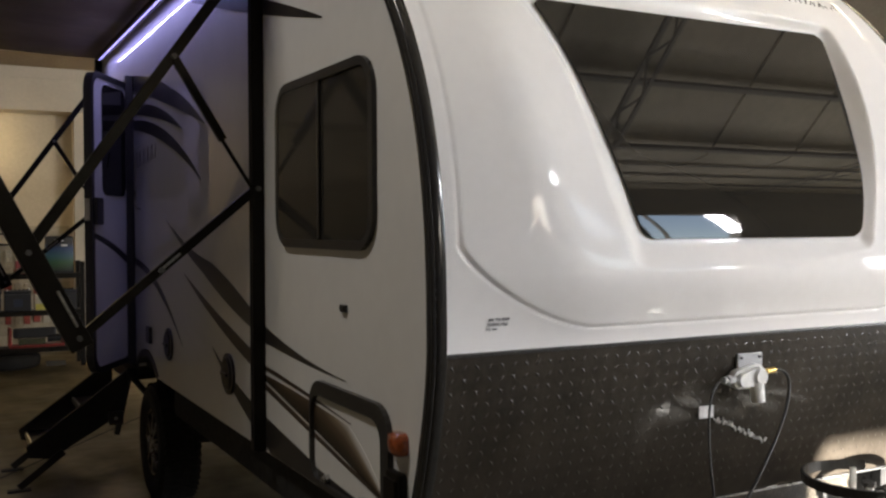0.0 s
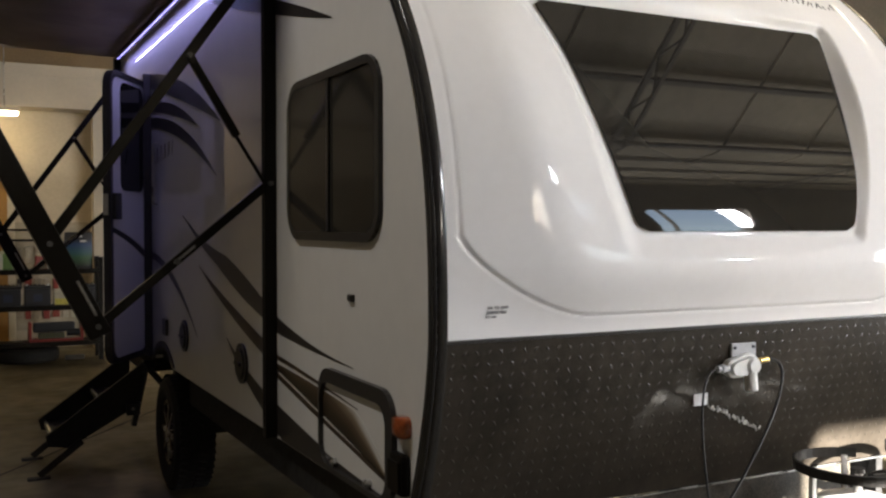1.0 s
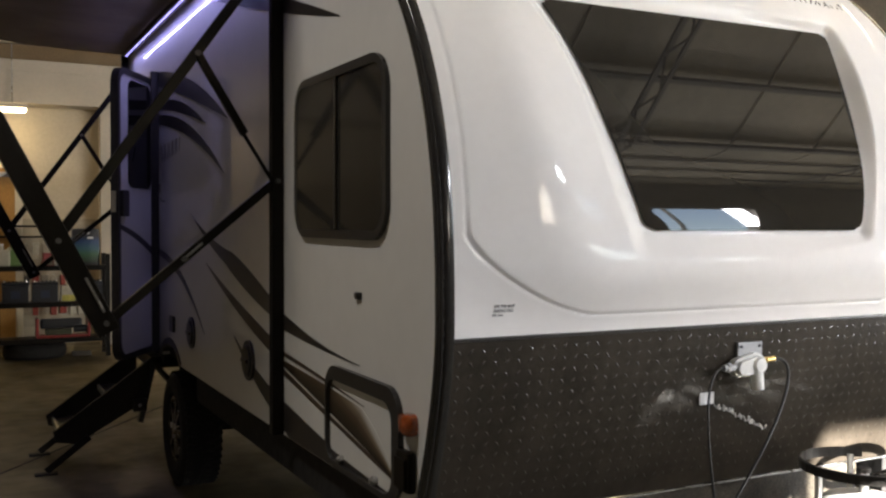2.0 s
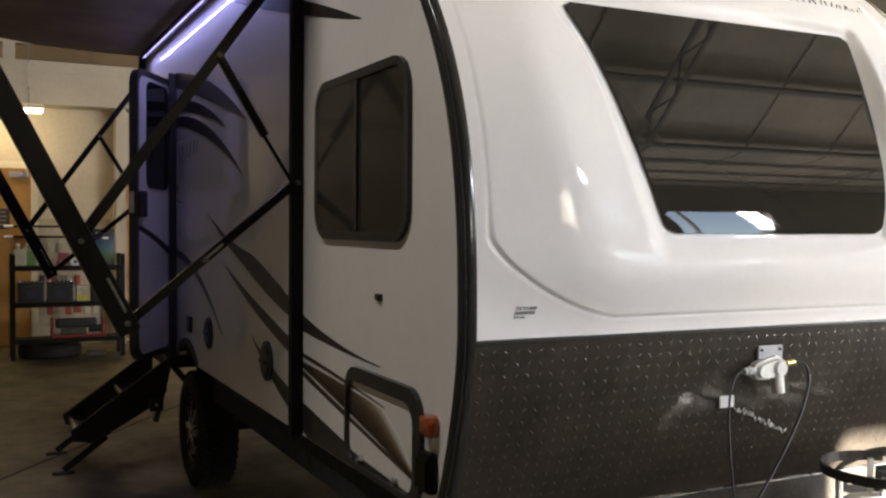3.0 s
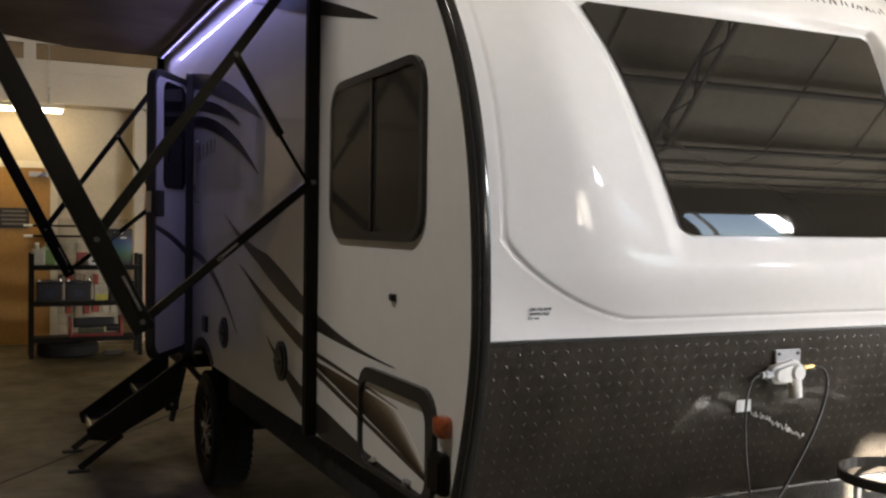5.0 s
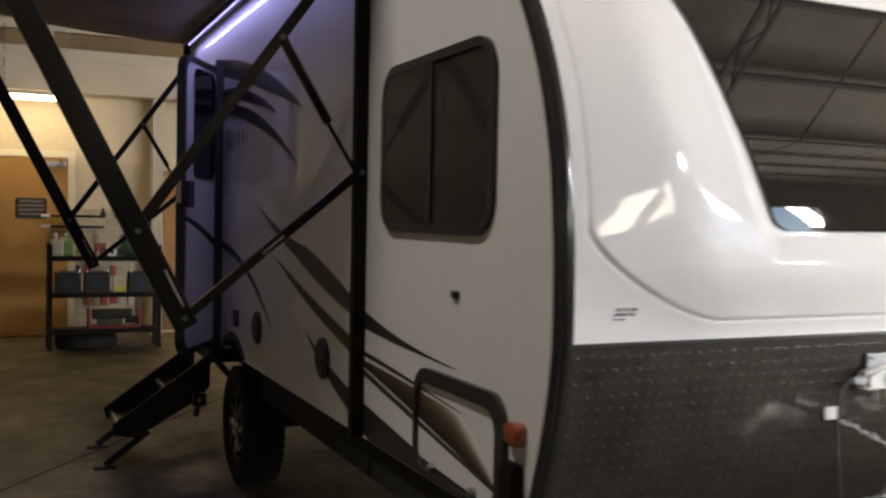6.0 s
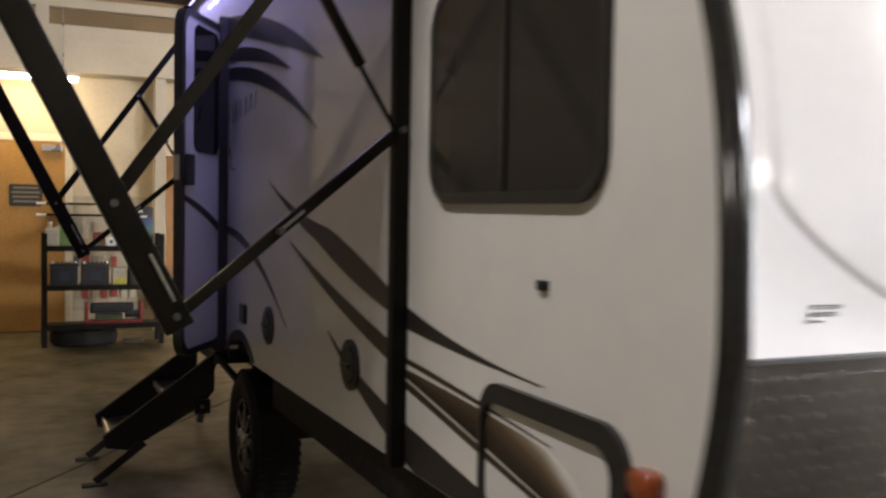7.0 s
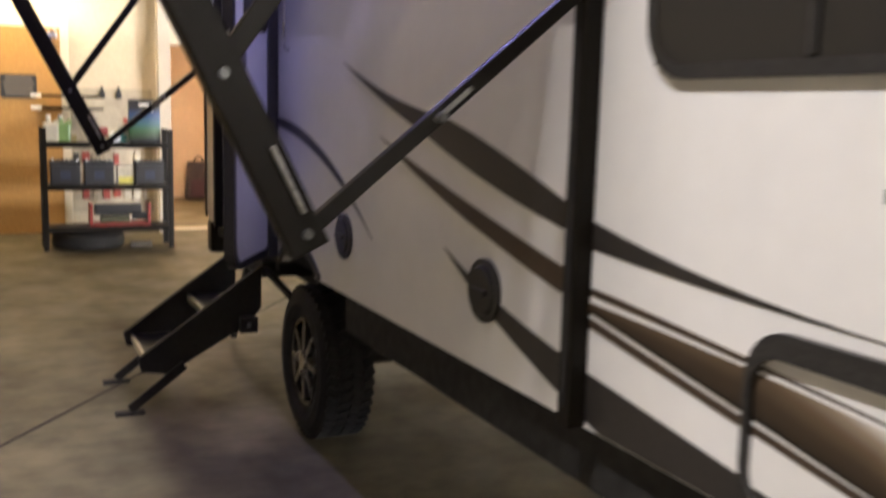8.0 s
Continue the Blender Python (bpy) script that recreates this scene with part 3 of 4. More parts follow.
def shaded_stroke():
    top = bez((1.50, 1.104), (1.05, 1.090), (0.62, 1.056), 14) + bez((0.62, 1.056), (0.46, 1.0), (0.345, 0.885), 10)[1:]
    low = bez((1.50, 1.084), (1.05, 1.012), (0.70, 0.950), 14) + bez((0.70, 0.950), (0.55, 0.925), (0.345, 0.878), 10)[1:]
    bm = bmesh.new()
    uv = bm.loops.layers.uv.new("stroke")
    grid = [[bm.verts.new((-0.0034, a[0] + (b[0] - a[0]) * k / 8, a[1] + (b[1] - a[1]) * k / 8)) for k in range(9)] for a, b in zip(low, top)]
    for i in range(len(grid) - 1):
        for k in range(8):
            f = bm.faces.new((grid[i][k], grid[i + 1][k], grid[i + 1][k + 1], grid[i][k + 1]))
            for lp, (ii, kk) in zip(f.loops, ((i, k), (i + 1, k), (i + 1, k + 1), (i, k + 1))):
                y = grid[ii][kk].co.y
                far = step(1.0, 0.40, y)
                lp[uv].uv = (ii / 23, (kk / 8) ** 0.6 * (0.60 + 0.22 * far) + 0.34 * far * kk / 8)
    r = bmesh.ops.extrude_face_region(bm, geom=list(bm.faces))
    bmesh.ops.translate(bm, vec=(0.0012, 0, 0), verts=[v for v in r["geom"] if isinstance(v, bmesh.types.BMVert)])
    return bm


part("decal", shaded_stroke(), BROWN, trailer, "brown shaded swoosh decal fading to white")

# baggage door
BAG = (0.292, 0.938, 0.810, 1.168)
BAG_IN = rounded(0.346, 0.924, 0.829, 1.118, 0.066)
bag = part("baggage_door", panel(rounded(*BAG, 0.095), [BAG_IN], on_side, 0.018), BLACK_TRIM, trailer, "baggage door with a black rubber frame")
part("door_panel", panel(BAG_IN, [], on_side, 0.0018), GELCOAT, bag, "white door skin")
for y in (0.796, 0.496):
    bm = cyl((-0.002, y, 0.848), (-0.018, y, 0.848), 0.014, 16)
    cyl((-0.018, y, 0.848), (-0.026, y, 0.848), 0.008, 12, bm)
    part("latch", bm, STEEL, bag, "chrome thumb latch")

# small fittings on the side wall
marker = part("marker_light", panel(rounded(0.196, 0.286, 1.050, 1.106, 0.024), [], on_side, 0.006), BLACK_TRIM, trailer, "amber side marker light")
bm = bmesh.new()
bmesh.ops.create_uvsphere(bm, u_segments=32, v_segments=20, radius=1.0)
for v in bm.verts:
    # a rounded block, deeper towards the front of the trailer
    k = (abs(v.co.x) ** 3.4 + abs(v.co.y) ** 3.4 + abs(v.co.z) ** 3.4) ** (-1 / 3.4)
    p = v.co * k
    v.co = Vector((-0.006 + 0.036 * p.x * (1 - 0.38 * step(-0.3, 1.0, p.y)), 0.240 + 0.050 * p.y, 1.078 + 0.032 * p.z * (1 - 0.12 * p.y)))
part("lens", bm, AMBER, marker, "amber faceted lens", smooth=True)
hold = part("cord_hatch", box(-0.03, -0.0005, 0.197, 0.293, 0.878, 1.000, 0.016), POWDER_BLACK, trailer, "black plastic power inlet cover")
part("flap", box(-0.038, -0.03, 0.207, 0.283, 0.890, 0.980, 0.004), POWDER_BLACK, hold)
lock = part("door_catch", box(-0.008, -0.0005, 0.625, 0.672, 1.414, 1.438, 0.002), BLACK_TRIM, trailer, "small black door catch")
part("hook", box(-0.014, -0.008, 0.632, 0.664, 1.419, 1.435, 0.002), BLACK_TRIM, lock)


def round_cap(y, z, r):
    bm = cyl((-0.0005, y, z), (-0.012, y, z), r, 28)
    cyl((-0.012, y, z), (-0.022, y, z), r * 0.82, 28, bm, r * 0.72)
    ob = part("hatch_cap", bm, BLACK_TRIM, trailer, "round black filler cap")
    part("grip", box(-0.032, -0.022, y - r * 0.5, y + r * 0.5, z - 0.008, z + 0.008, 0.003), BLACK_TRIM, ob)


round_cap(1.995, 1.035, 0.092)
round_cap(3.205, 1.035, 0.090)
part("outlet_cover", box(-0.02, -0.0005, 3.68, 3.79, 0.985, 1.085, 0.008), BLACK_TRIM, trailer, "black square outlet cover")

# wheel arch and wheel
bm = bmesh.new()
ang = [radians(50 + 80 * k / 28) for k in range(29)]
rows = []
for a in ang:
    c, s = math.cos(a), math.sin(a)
    rows.append([bm.verts.new((x, 3.85 + r * c, 0.40 + r * s)) for x, r in ((-0.0005, 0.535), (-0.007, 0.532), (-0.009, 0.50), (-0.003, 0.488), (0.05, 0.488), (0.05, 0.52))])
for a, b in zip(rows, rows[1:]):
    for i in range(6):
        bm.faces.new((a[i], a[(i + 1) % 6], b[(i + 1) % 6], b[i]))
part("wheel_arch", bm, BLACK_TRIM, trailer, "black plastic wheel arch")
bm = bmesh.new()
rows = []
for a in ang:
    c, s = math.cos(a), math.sin(a)
    rows.append([bm.verts.new((x, 3.85 + 0.487 * c, 0.40 + 0.487 * s)) for x in (0.045, 0.40)])
for a, b in zip(rows, rows[1:]):
    bm.faces.new((a[0], a[1], b[1], b[0]))
part("wheel_box", bm, UNDER, trailer, "black wheel box liner")


# spoke alloy darker than the hub's: shade inside the dished rim put into the colour
DARK_ALLOY = mat("machined_alloy", (0.36, 0.36, 0.375), 0.22, metal=1.0, grain=0.1, grain_scale=60, rough_var=0.08)


def wheel(x, y):
    r = 0.362
    bm = bmesh.new()
    prof = [(0.008, 0.205), (-0.010, 0.228), (-0.022, 0.27), (-0.018, 0.315), (0.004, 0.346), (0.11, 0.354), (0.198, 0.350), (0.22, 0.33), (0.226, 0.285), (0.22, 0.235), (0.21, 0.205)]
    seg = 56
    rings = [[bm.verts.new((x + px, y + pr * math.cos(k * math.tau / seg), r + pr * math.sin(k * math.tau / seg))) for px, pr in prof] for k in range(seg)]
    for k in range(seg):
        a, b = rings[k], rings[(k + 1) % seg]
        for i in range(len(prof) - 1):
            bm.faces.new((a[i], a[i + 1], b[i + 1], b[i]))
    tyre = part("wheel", bm, RUBBER, trailer, "chunky mud-terrain trailer tyre")
    # tread blocks in four staggered rows
    first = None
    for k in range(44):
        for row, px in enumerate((0.018, 0.072, 0.128, 0.182)):
            a = math.tau * (k + 0.5 * (row % 2)) / 44
            m = Matrix.Translation((x + px + 0.009, y + 0.353 * math.cos(a), r + 0.353 * math.sin(a))) @ Matrix.Rotation(a - math.pi / 2, 4, "X") @ Matrix.Rotation(radians(18 if row % 2 else -18), 4, "Z")
            if first is None:
                first = block = part("tread_block", box(-0.024, 0.024, -0.016, 0.016, -0.008, 0.009), RUBBER, tyre)
            else:
                block = new("tread_block", first.data)
                block.parent = tyre
            block.matrix_basis = m
    rim = bmesh.new()
    prof = [(0.012, 0.207), (0.0, 0.203), (0.006, 0.188), (0.05, 0.180), (0.06, 0.06), (0.06, 0.0)]
    rings = [[rim.verts.new((x + px, y + pr * math.cos(k * math.tau / seg), r + pr * math.sin(k * math.tau / seg))) for px, pr in prof] for k in range(seg)]
    for k in range(seg):
        a, b = rings[k], rings[(k + 1) % seg]
        for i in range(len(prof) - 1):
            rim.faces.new((a[i], a[i + 1], b[i + 1], b[i]))
    part("rim", rim, mat("gunmetal_rim", (0.22, 0.22, 0.23), 0.18, metal=1.0, grain=0.1, grain_scale=60), tyre, "dark alloy wheel rim")
    for k in range(8):
        a = k * math.tau / 8
        m = Matrix.Translation((x, y, r)) @ Matrix.Rotation(a, 4, "X")
        bm = box(-0.004, 0.022, -0.016, 0.016, 0.05, 0.190, 0.005, None, m)
        part("spoke", bm, DARK_ALLOY, tyre, "machined alloy spoke")
    bm = cyl((x + 0.05, y, r), (x - 0.012, y, r), 0.052, 24, None, 0.04)
    part("hub_cap", bm, ALLOY, tyre, "polished hub cap")
    for k in range(6):
        a = k * math.tau / 6 + 0.3
        part("lug_nut", cyl((x + 0.04, y + 0.075 * math.cos(a), r + 0.075 * math.sin(a)), (x + 0.0, y + 0.075 * math.cos(a), r + 0.075 * math.sin(a)), 0.011, 6), STEEL, tyre)


wheel(0.022, 3.83)
part("axle", cyl((0.1, 3.83, 0.362), (WIDE - 0.1, 3.83, 0.362), 0.04, 12), UNDER, trailer, "black axle tube")

# entry door, swung wide open on its front-edge hinge
HINGE, SWING = Vector((-0.047, 4.285, 0.0)), math.atan2(-0.57, -0.33)
dm = Matrix.Translation(HINGE) @ Matrix.Rotation(SWING, 4, "Z")


def on_door(u, v, w):
    """u from the hinge outwards, v up, w out of the outer face."""
    return dm @ Vector((u, w, v))


DW, DZ0, DZ1 = 0.63, 0.815, 2.61
leaf_loop = rounded(0.03, DW - 0.03, DZ0 + 0.03, DZ1 - 0.03, 0.09)
GLASS = (0.11, 0.44, 1.90, 2.53)
door = part("entry_door", panel(leaf_loop, [rounded(*GLASS, 0.05)], on_door, 0.035), GELCOAT, trailer, "white entry door standing wide open")
part("door_frame", panel(rounded(0, DW, DZ0, DZ1, 0.11), [rounded(0.035, DW - 0.035, DZ0 + 0.035, DZ1 - 0.035, 0.085)], lambda u, v, w: on_door(u, v, w - 0.006), 0.048), BLACK_TRIM, door, "black rounded door frame")
part("door_glass", panel(rounded(GLASS[0] - 0.02, GLASS[1] + 0.02, GLASS[2] - 0.02, GLASS[3] + 0.02, 0.06), [], lambda u, v, w: on_door(u, v, w + 0.012), 0.03), SMOKED, door, "dark smoked door glass")
bm = panel(rounded(0.52, 0.615, 1.70, 1.86, 0.015), [], lambda u, v, w: on_door(u, v, w + 0.036), 0.03)
handle = part("door_handle", bm, BLACK_TRIM, door, "black paddle door handle")
part("lock_keyway", panel(rounded(0.60, 0.63, 1.725, 1.855, 0.008), [], lambda u, v, w: on_door(u + 0.005, v, w - 0.004), 0.03), STEEL, door, "steel door latch")
part("hinge", box(-0.052, -0.0005, 4.195, 4.235, 0.80, 2.66, 0.010), BLACK_TRIM, trailer, "black continuous door hinge")
part("grab_handle", tube([(-0.002, 4.0, 2.19), (-0.022, 4.0, 2.188), (-0.030, 4.0, 2.175), (-0.030, 4.0, 1.815), (-0.022, 4.0, 1.802), (-0.002, 4.0, 1.80)], 0.0065), STEEL, trailer, "bright metal grab handle beside the door")
part("door_decal", panel(bez((0.60, 1.655), (0.28, 1.60), (0.01, 1.475)) + bez((0.01, 1.425), (0.28, 1.555), (0.60, 1.625)), [], lambda u, v, w: on_door(u, v, w + 0.0352), 0.0015), DECAL_BLACK, door, "black swoosh decal across the door")
part("door_surround", panel(rounded(DOOR[0] - 0.045, DOOR[1] + 0.045, DOOR[2] - 0.035, DOOR[3] + 0.045, 0.09), [rounded(DOOR[0] + 0.004, DOOR[1] - 0.004, DOOR[2] + 0.004, DOOR[3] - 0.004, 0.06)], on_side, 0.012), BLACK_TRIM, trailer, "black door surround")
for bars, z in (((4.05, 3.93, 3.80, 3.69, 3.57), 2.06),):
    for k, y in enumerate(bars):
        for dy, lean in ((0.035, 0.02), (-0.03, -0.015)):
            part("name_lettering", beam((-0.0015, y + dy, z + 0.008 * k), (-0.0015, y + dy + lean, z + 0.10 + 0.004 * k), 0.007, 0.002, (1, 0, 0), 0), DECAL_GREY, trailer, "dark lettering strokes")

# fold-out entry steps
steps = part("entry_steps", panel([(-0.02, 0.72), (-0.02, 0.50), (-0.10, 0.41), (-0.50, 0.185), (-0.63, 0.205), (-0.645, 0.27)], [], lambda u, v, w: Vector((u, 4.45 + w, v)), 0.012), STEP_BLACK, trailer, "black fold-out steps standing on the floor")
part("side_plate", panel([(-0.02, 0.72), (-0.02, 0.50), (-0.10, 0.41), (-0.50, 0.185), (-0.63, 0.205), (-0.645, 0.27)], [], lambda u, v, w: Vector((u, 5.04 + w, v)), 0.012), STEP_BLACK, steps)
for y in (4.435, 5.035):
    part("top_flange", beam((-0.02, y + 0.008, 0.725), (-0.645, y + 0.008, 0.275), 0.008, 0.04, (0, 1, 0), 0.002), UNDER, steps)
    part("leg", beam((-0.42, y, 0.23), (-0.69, y, 0.025), 0.045, 0.02), STEP_BLACK, steps)
    part("foot", box(-0.76, -0.62, y - 0.03, y + 0.03, 0.0, 0.014, 0.004), UNDER, steps, "flat black steel foot")
for x, z in ((-0.27, 0.475), (-0.58, 0.265)):
    tread = part("tread", box(x - 0.02, x + 0.19, 4.463, 5.04, z - 0.03, z, 0.004), STEP_BLACK, steps, "black step tread")
    part("nosing", box(x - 0.028, x - 0.012, 4.465, 5.038, z - 0.032, z + 0.004, 0.002), ALU_NOSE, tread, "bright aluminium nosing")
part("bracket", box(-0.14, -0.05, 4.40, 4.445, 0.375, 0.46, 0.006), STEP_BLACK, steps)
part("bolt", cyl((-0.10, 4.40, 0.42), (-0.10, 4.39, 0.42), 0.012, 8), STEEL, steps)
part("step_mount", box(-0.02, 0.35, 4.43, 5.06, 0.66, 0.74, 0.004), STEP_BLACK, steps)
part("brace", beam((-0.01, 4.42, 0.71), (0.06, 4.14, 0.60), 0.03, 0.03, (1, 0, 0), 0.003), STEP_BLACK, steps)
part("rear_trim", box(-0.012, 0.02, REAR - 0.012, REAR + 0.012, BASE + 0.02, TOP - 0.16, 0.004), BLACK_TRIM, trailer, "black rear corner moulding")
part("rear_bumper", box(0.005, WIDE - 0.005, REAR - 0.10, REAR + 0.03, 0.58, BASE - 0.004, 0.03), POWDER_BLACK, trailer, "black rear bumper")
part("stabiliser_jack", beam((0.25, 5.75, 0.62), (0.12, 5.75, 0.03), 0.04, 0.06), POWDER_BLACK, trailer, "black stabiliser jack")

# awning: fabric, roller, light strip and two pairs of arms
awn = bmesh.new()
rows = []
for i in range(19):
    f = i / 18
    rows.append([awn.verts.new((-0.02 - 1.58 * f, 1.22 + 4.38 * j / 24, 2.985 + 0.135 * f - 0.05 * math.sin(math.pi * f) * (0.6 + 0.4 * math.sin(j * 0.9)))) for j in range(25)])
for a, b in zip(rows, rows[1:]):
    for j in range(24):
        awn.faces.new((a[j], a[j + 1], b[j + 1], b[j]))
r_ = bmesh.ops.extrude_face_region(awn, geom=list(awn.faces))
bmesh.ops.translate(awn, vec=(0, 0, 0.004), verts=[v for v in r_["geom"] if isinstance(v, bmesh.types.BMVert)])
awning = part("awning", awn, FABRIC, trailer, "dark charcoal awning fabric, rolled out", smooth=True)
part("roller", cyl((-1.62, 1.20, 3.13), (-1.62, 5.62, 3.13), 0.045, 20), POWDER_BLACK, awning, "black awning roller tube")
part("wall_rail", box(-0.03, 0.0, 1.2, 5.65, 2.955, 2.985, 0.004), BLACK_TRIM, awning, "black awning rail")
part("light_strip", box(-0.0595, -0.058, 1.35, 5.2, 2.9050, 2.9072, 0), LED, awning, "glowing violet LED strip")
area("awning_led_lamp", -0.056, 3.275, 2.905, 0, 0, 0.006, 3.85, 0.40, (0.44, 0.42, 1.0)).matrix_world = pose(-0.075, 3.275, 2.905, 0, 6, 0)
part("light_channel", box(-0.070, -0.028, 1.33, 5.22, 2.910, 2.925, 0.002), BLACK_TRIM, awning)


BOLT = mat("dull_zinc_bolt", (0.15, 0.15, 0.145), 0.45, metal=0.9, grain=0.1, grain_scale=80)

SLEEVE = mat("worn_aluminium_sleeve", (0.34, 0.33, 0.31), 0.5, metal=0.8, grain=0.25, grain_scale=90)


def awning_arm(y):
    part("arm_rail", box(-0.05, -0.001, y, y + 0.05, 0.80, 2.955, 0.006), POWDER_BLACK, awning, "black upright awning rail")
    part("arm_rail", box(-0.053, -0.048, y + 0.018, y + 0.032, 0.85, 2.9, 0), UNDER, awning)
    part("lower_arm", beam((-0.03, y + 0.02, 1.835), (-0.69, y + 0.02, 1.285), 0.034, 0.028), POWDER_BLACK, awning, "black lower awning arm")
    part("lower_arm", beam((-0.33, y + 0.012, 1.586), (-0.41, y + 0.012, 1.519), 0.009, 0.03, (0, 1, 0), 0.002), SLEEVE, awning, "bright arm sleeve")
    part("rafter", beam((-0.03, y + 0.02, 2.78), (-0.85, y + 0.02, 1.62), 0.040, 0.03), POWDER_BLACK, awning, "black awning rafter arm")
    part("strut", beam((-0.345, y + 0.01, 2.325), (-0.16, y + 0.01, 2.02), 0.03, 0.03), POWDER_BLACK, awning, "black gas strut")
    part("strut", cyl((-0.17, y + 0.01, 2.03), (-0.05, y + 0.01, 1.84), 0.008, 10), POWDER_BLACK, awning, "thin strut rod")
    part("main_arm", beam((-0.68, y + 0.02, 1.25), (-1.60, y + 0.02, 3.08), 0.085, 0.05, (0, 1, 0), 0.008), POWDER_BLACK, awning, "heavy black awning arm")
    part("main_arm", beam((-0.70, y - 0.01, 1.33), (-0.765, y - 0.01, 1.46), 0.010, 0.02, (0, 1, 0), 0.003), SLEEVE, awning, "bright sliding sleeve")
    for x, z in ((-0.028, 1.835), (-0.347, 2.325), (-0.857, 1.598), (-0.692, 1.287), (-0.40, 1.525)):
        part("bolt", cyl((x, y + 0.02, z), (x, y - 0.018, z), 0.0105, 10), BOLT, awning, "bright bolt head")


awning_arm(1.468)
awning_arm(5.45)
# added metal strip that imitates the lamp's highlight along the rear rail
part("edge_strip", box(-0.058, -0.050, 5.440, 5.450, 1.62, 2.66, 0.002), ALU_NOSE, awning, "bright metal strip standing in for the lamp's highlight on the rail")

# stickers and maker's mark on the cap
def cap_point(x, z, off=0.002):
    return Vector((x, cap_y(x, z) - off, z))


STAMP_TURN = math.degrees(math.atan2(cap_y(0.20, 1.42) - cap_y(0.13, 1.42), 0.07))
for txt, x, z in (("OK TO SHIP", 0.130, 1.436), ("INSPECTED", 0.130, 1.423), ("BY", 0.126, 1.410)):
    cu = bpy.data.curves.new("stamp", "FONT")
    cu.body, cu.size, cu.extrude, cu.space_character = txt, 0.0106, 0.0002, 1.15
    cu.offset = 0.0004
    ob = new("stamp_text", cu)
    ob.matrix_world = Matrix.Translation(cap_point(x, z, 0.0045)) @ pose(0, 0, 0, 90, 0, STAMP_TURN)
    cu.materials.append(INK)
    ob.parent = trailer
    ob["label"] = "black ink-stamped inspection text"
part("stamp_bar", box(0.146, 0.160, cap_y(0.155, 1.413) - 0.003, cap_y(0.155, 1.413) + 0.004, 1.412, 1.4155, 0), INK, trailer, "black ink bar")
random.seed(9)
for k in range(19):
    x = 1.32 + k * 0.03
    lean, h = random.uniform(-0.012, 0.016), random.uniform(0.016, 0.034)
    part("maker_mark", beam((x, cap_y(x, 2.49) - 0.002, 2.486), (x + lean, cap_y(x, 2.486 + h) - 0.002, 2.486 + h), random.uniform(0.003, 0.007), 0.003, (0, 1, 0), 0), DECAL_BLACK, trailer, "dark lettering strokes")

# gas regulator on the tread plate, with hoses
REGY = nose(1.22)
BRACKET = mat("grey_painted_bracket", (0.42, 0.43, 0.45), 0.4, grain=0.06, grain_scale=60)
reg = part("gas_regulator", box(1.036, 1.138, REGY - 0.020, REGY - 0.010, 1.246, 1.288, 0.002), BRACKET, trailer, "white gas regulator on a grey bracket")


def stadium(x1, z1, r1, x2, z2, r2, n=14):
    """Outline round a small and a large circle side by side."""
    d = math.hypot(x2 - x1, z2 - z1)
    tilt, spread = math.atan2(z2 - z1, x2 - x1), math.acos((r1 - r2) / d)
    big = [(x2 + r2 * math.cos(tilt + a), z2 + r2 * math.sin(tilt + a)) for a in [-spread + 2 * spread * k / n for k in range(n + 1)]]
    small = [(x1 + r1 * math.cos(tilt + a), z1 + r1 * math.sin(tilt + a)) for a in [spread + (2 * math.pi - 2 * spread) * k / n for k in range(n + 1)]]
    return big + small


bm = panel(stadium(1.030, 1.211, 0.029, 1.096, 1.218, 0.038), [], lambda u, v, w: Vector((u, REGY - 0.012 - w, v)), 0.024)
part("flange", bm, REG_WHITE, reg, "white moulded rim of the regulator cover")
bm = panel(stadium(1.032, 1.211, 0.021, 1.096, 1.218, 0.029), [], lambda u, v, w: Vector((u, REGY - 0.036 - w, v)), 0.018)
cyl((1.096, REGY - 0.054, 1.218), (1.096, REGY - 0.063, 1.218), 0.029, 28, bm, 0.022)
part("body", bm, REG_WHITE, reg, "white plastic regulator cover")
part("outlet_elbow", cyl((1.090, REGY - 0.045, 1.20), (1.096, REGY - 0.045, 1.140), 0.021, 20), REG_WHITE, reg, "white vent spout")
for x in (1.048, 1.126):
    part("screw", cyl((x, REGY - 0.024, 1.275), (x, REGY - 0.018, 1.275), 0.005, 10), INK, reg, "dark screw head")
bm = cyl((0.955, REGY - 0.04, 1.215), (1.0, REGY - 0.04, 1.214), 0.011, 8)
cyl((0.97, REGY - 0.04, 1.215), (0.985, REGY - 0.04, 1.215), 0.015, 6, bm)
part("inlet", bm, BRACKET, reg, "grey inlet fitting")
part("inlet", cyl((1.13, REGY - 0.045, 1.232), (1.165, REGY - 0.045, 1.234), 0.009, 12), BRASS, reg, "brass inlet fitting")
part("hose", tube(bez3((0.957, REGY - 0.04, 1.215), (0.845, -0.05, 1.22), (0.85, -0.07, 1.0), (0.845, -0.14, 0.72), 24), 0.0036), HOSE, reg, "thin black gas hose")
part("hose", tube(bez3((1.165, REGY - 0.045, 1.234), (1.29, -0.05, 1.24), (1.18, -0.07, 1.02), (0.78, -0.14, 0.70), 24), 0.0052), HOSE, reg, "black gas hose")
tag = part("data_plate", box(0.914, 0.972, nose(1.110) - 0.006, nose(1.110) - 0.002, 1.092, 1.130, 0), SILVER_PAINT, trailer, "small silver data plate")
WORN_SILVER = mat("worn_silver_badge", (0.36, 0.35, 0.33), 0.4, grain=0.5, grain_scale=110, coat=0.4)
random.seed(4)
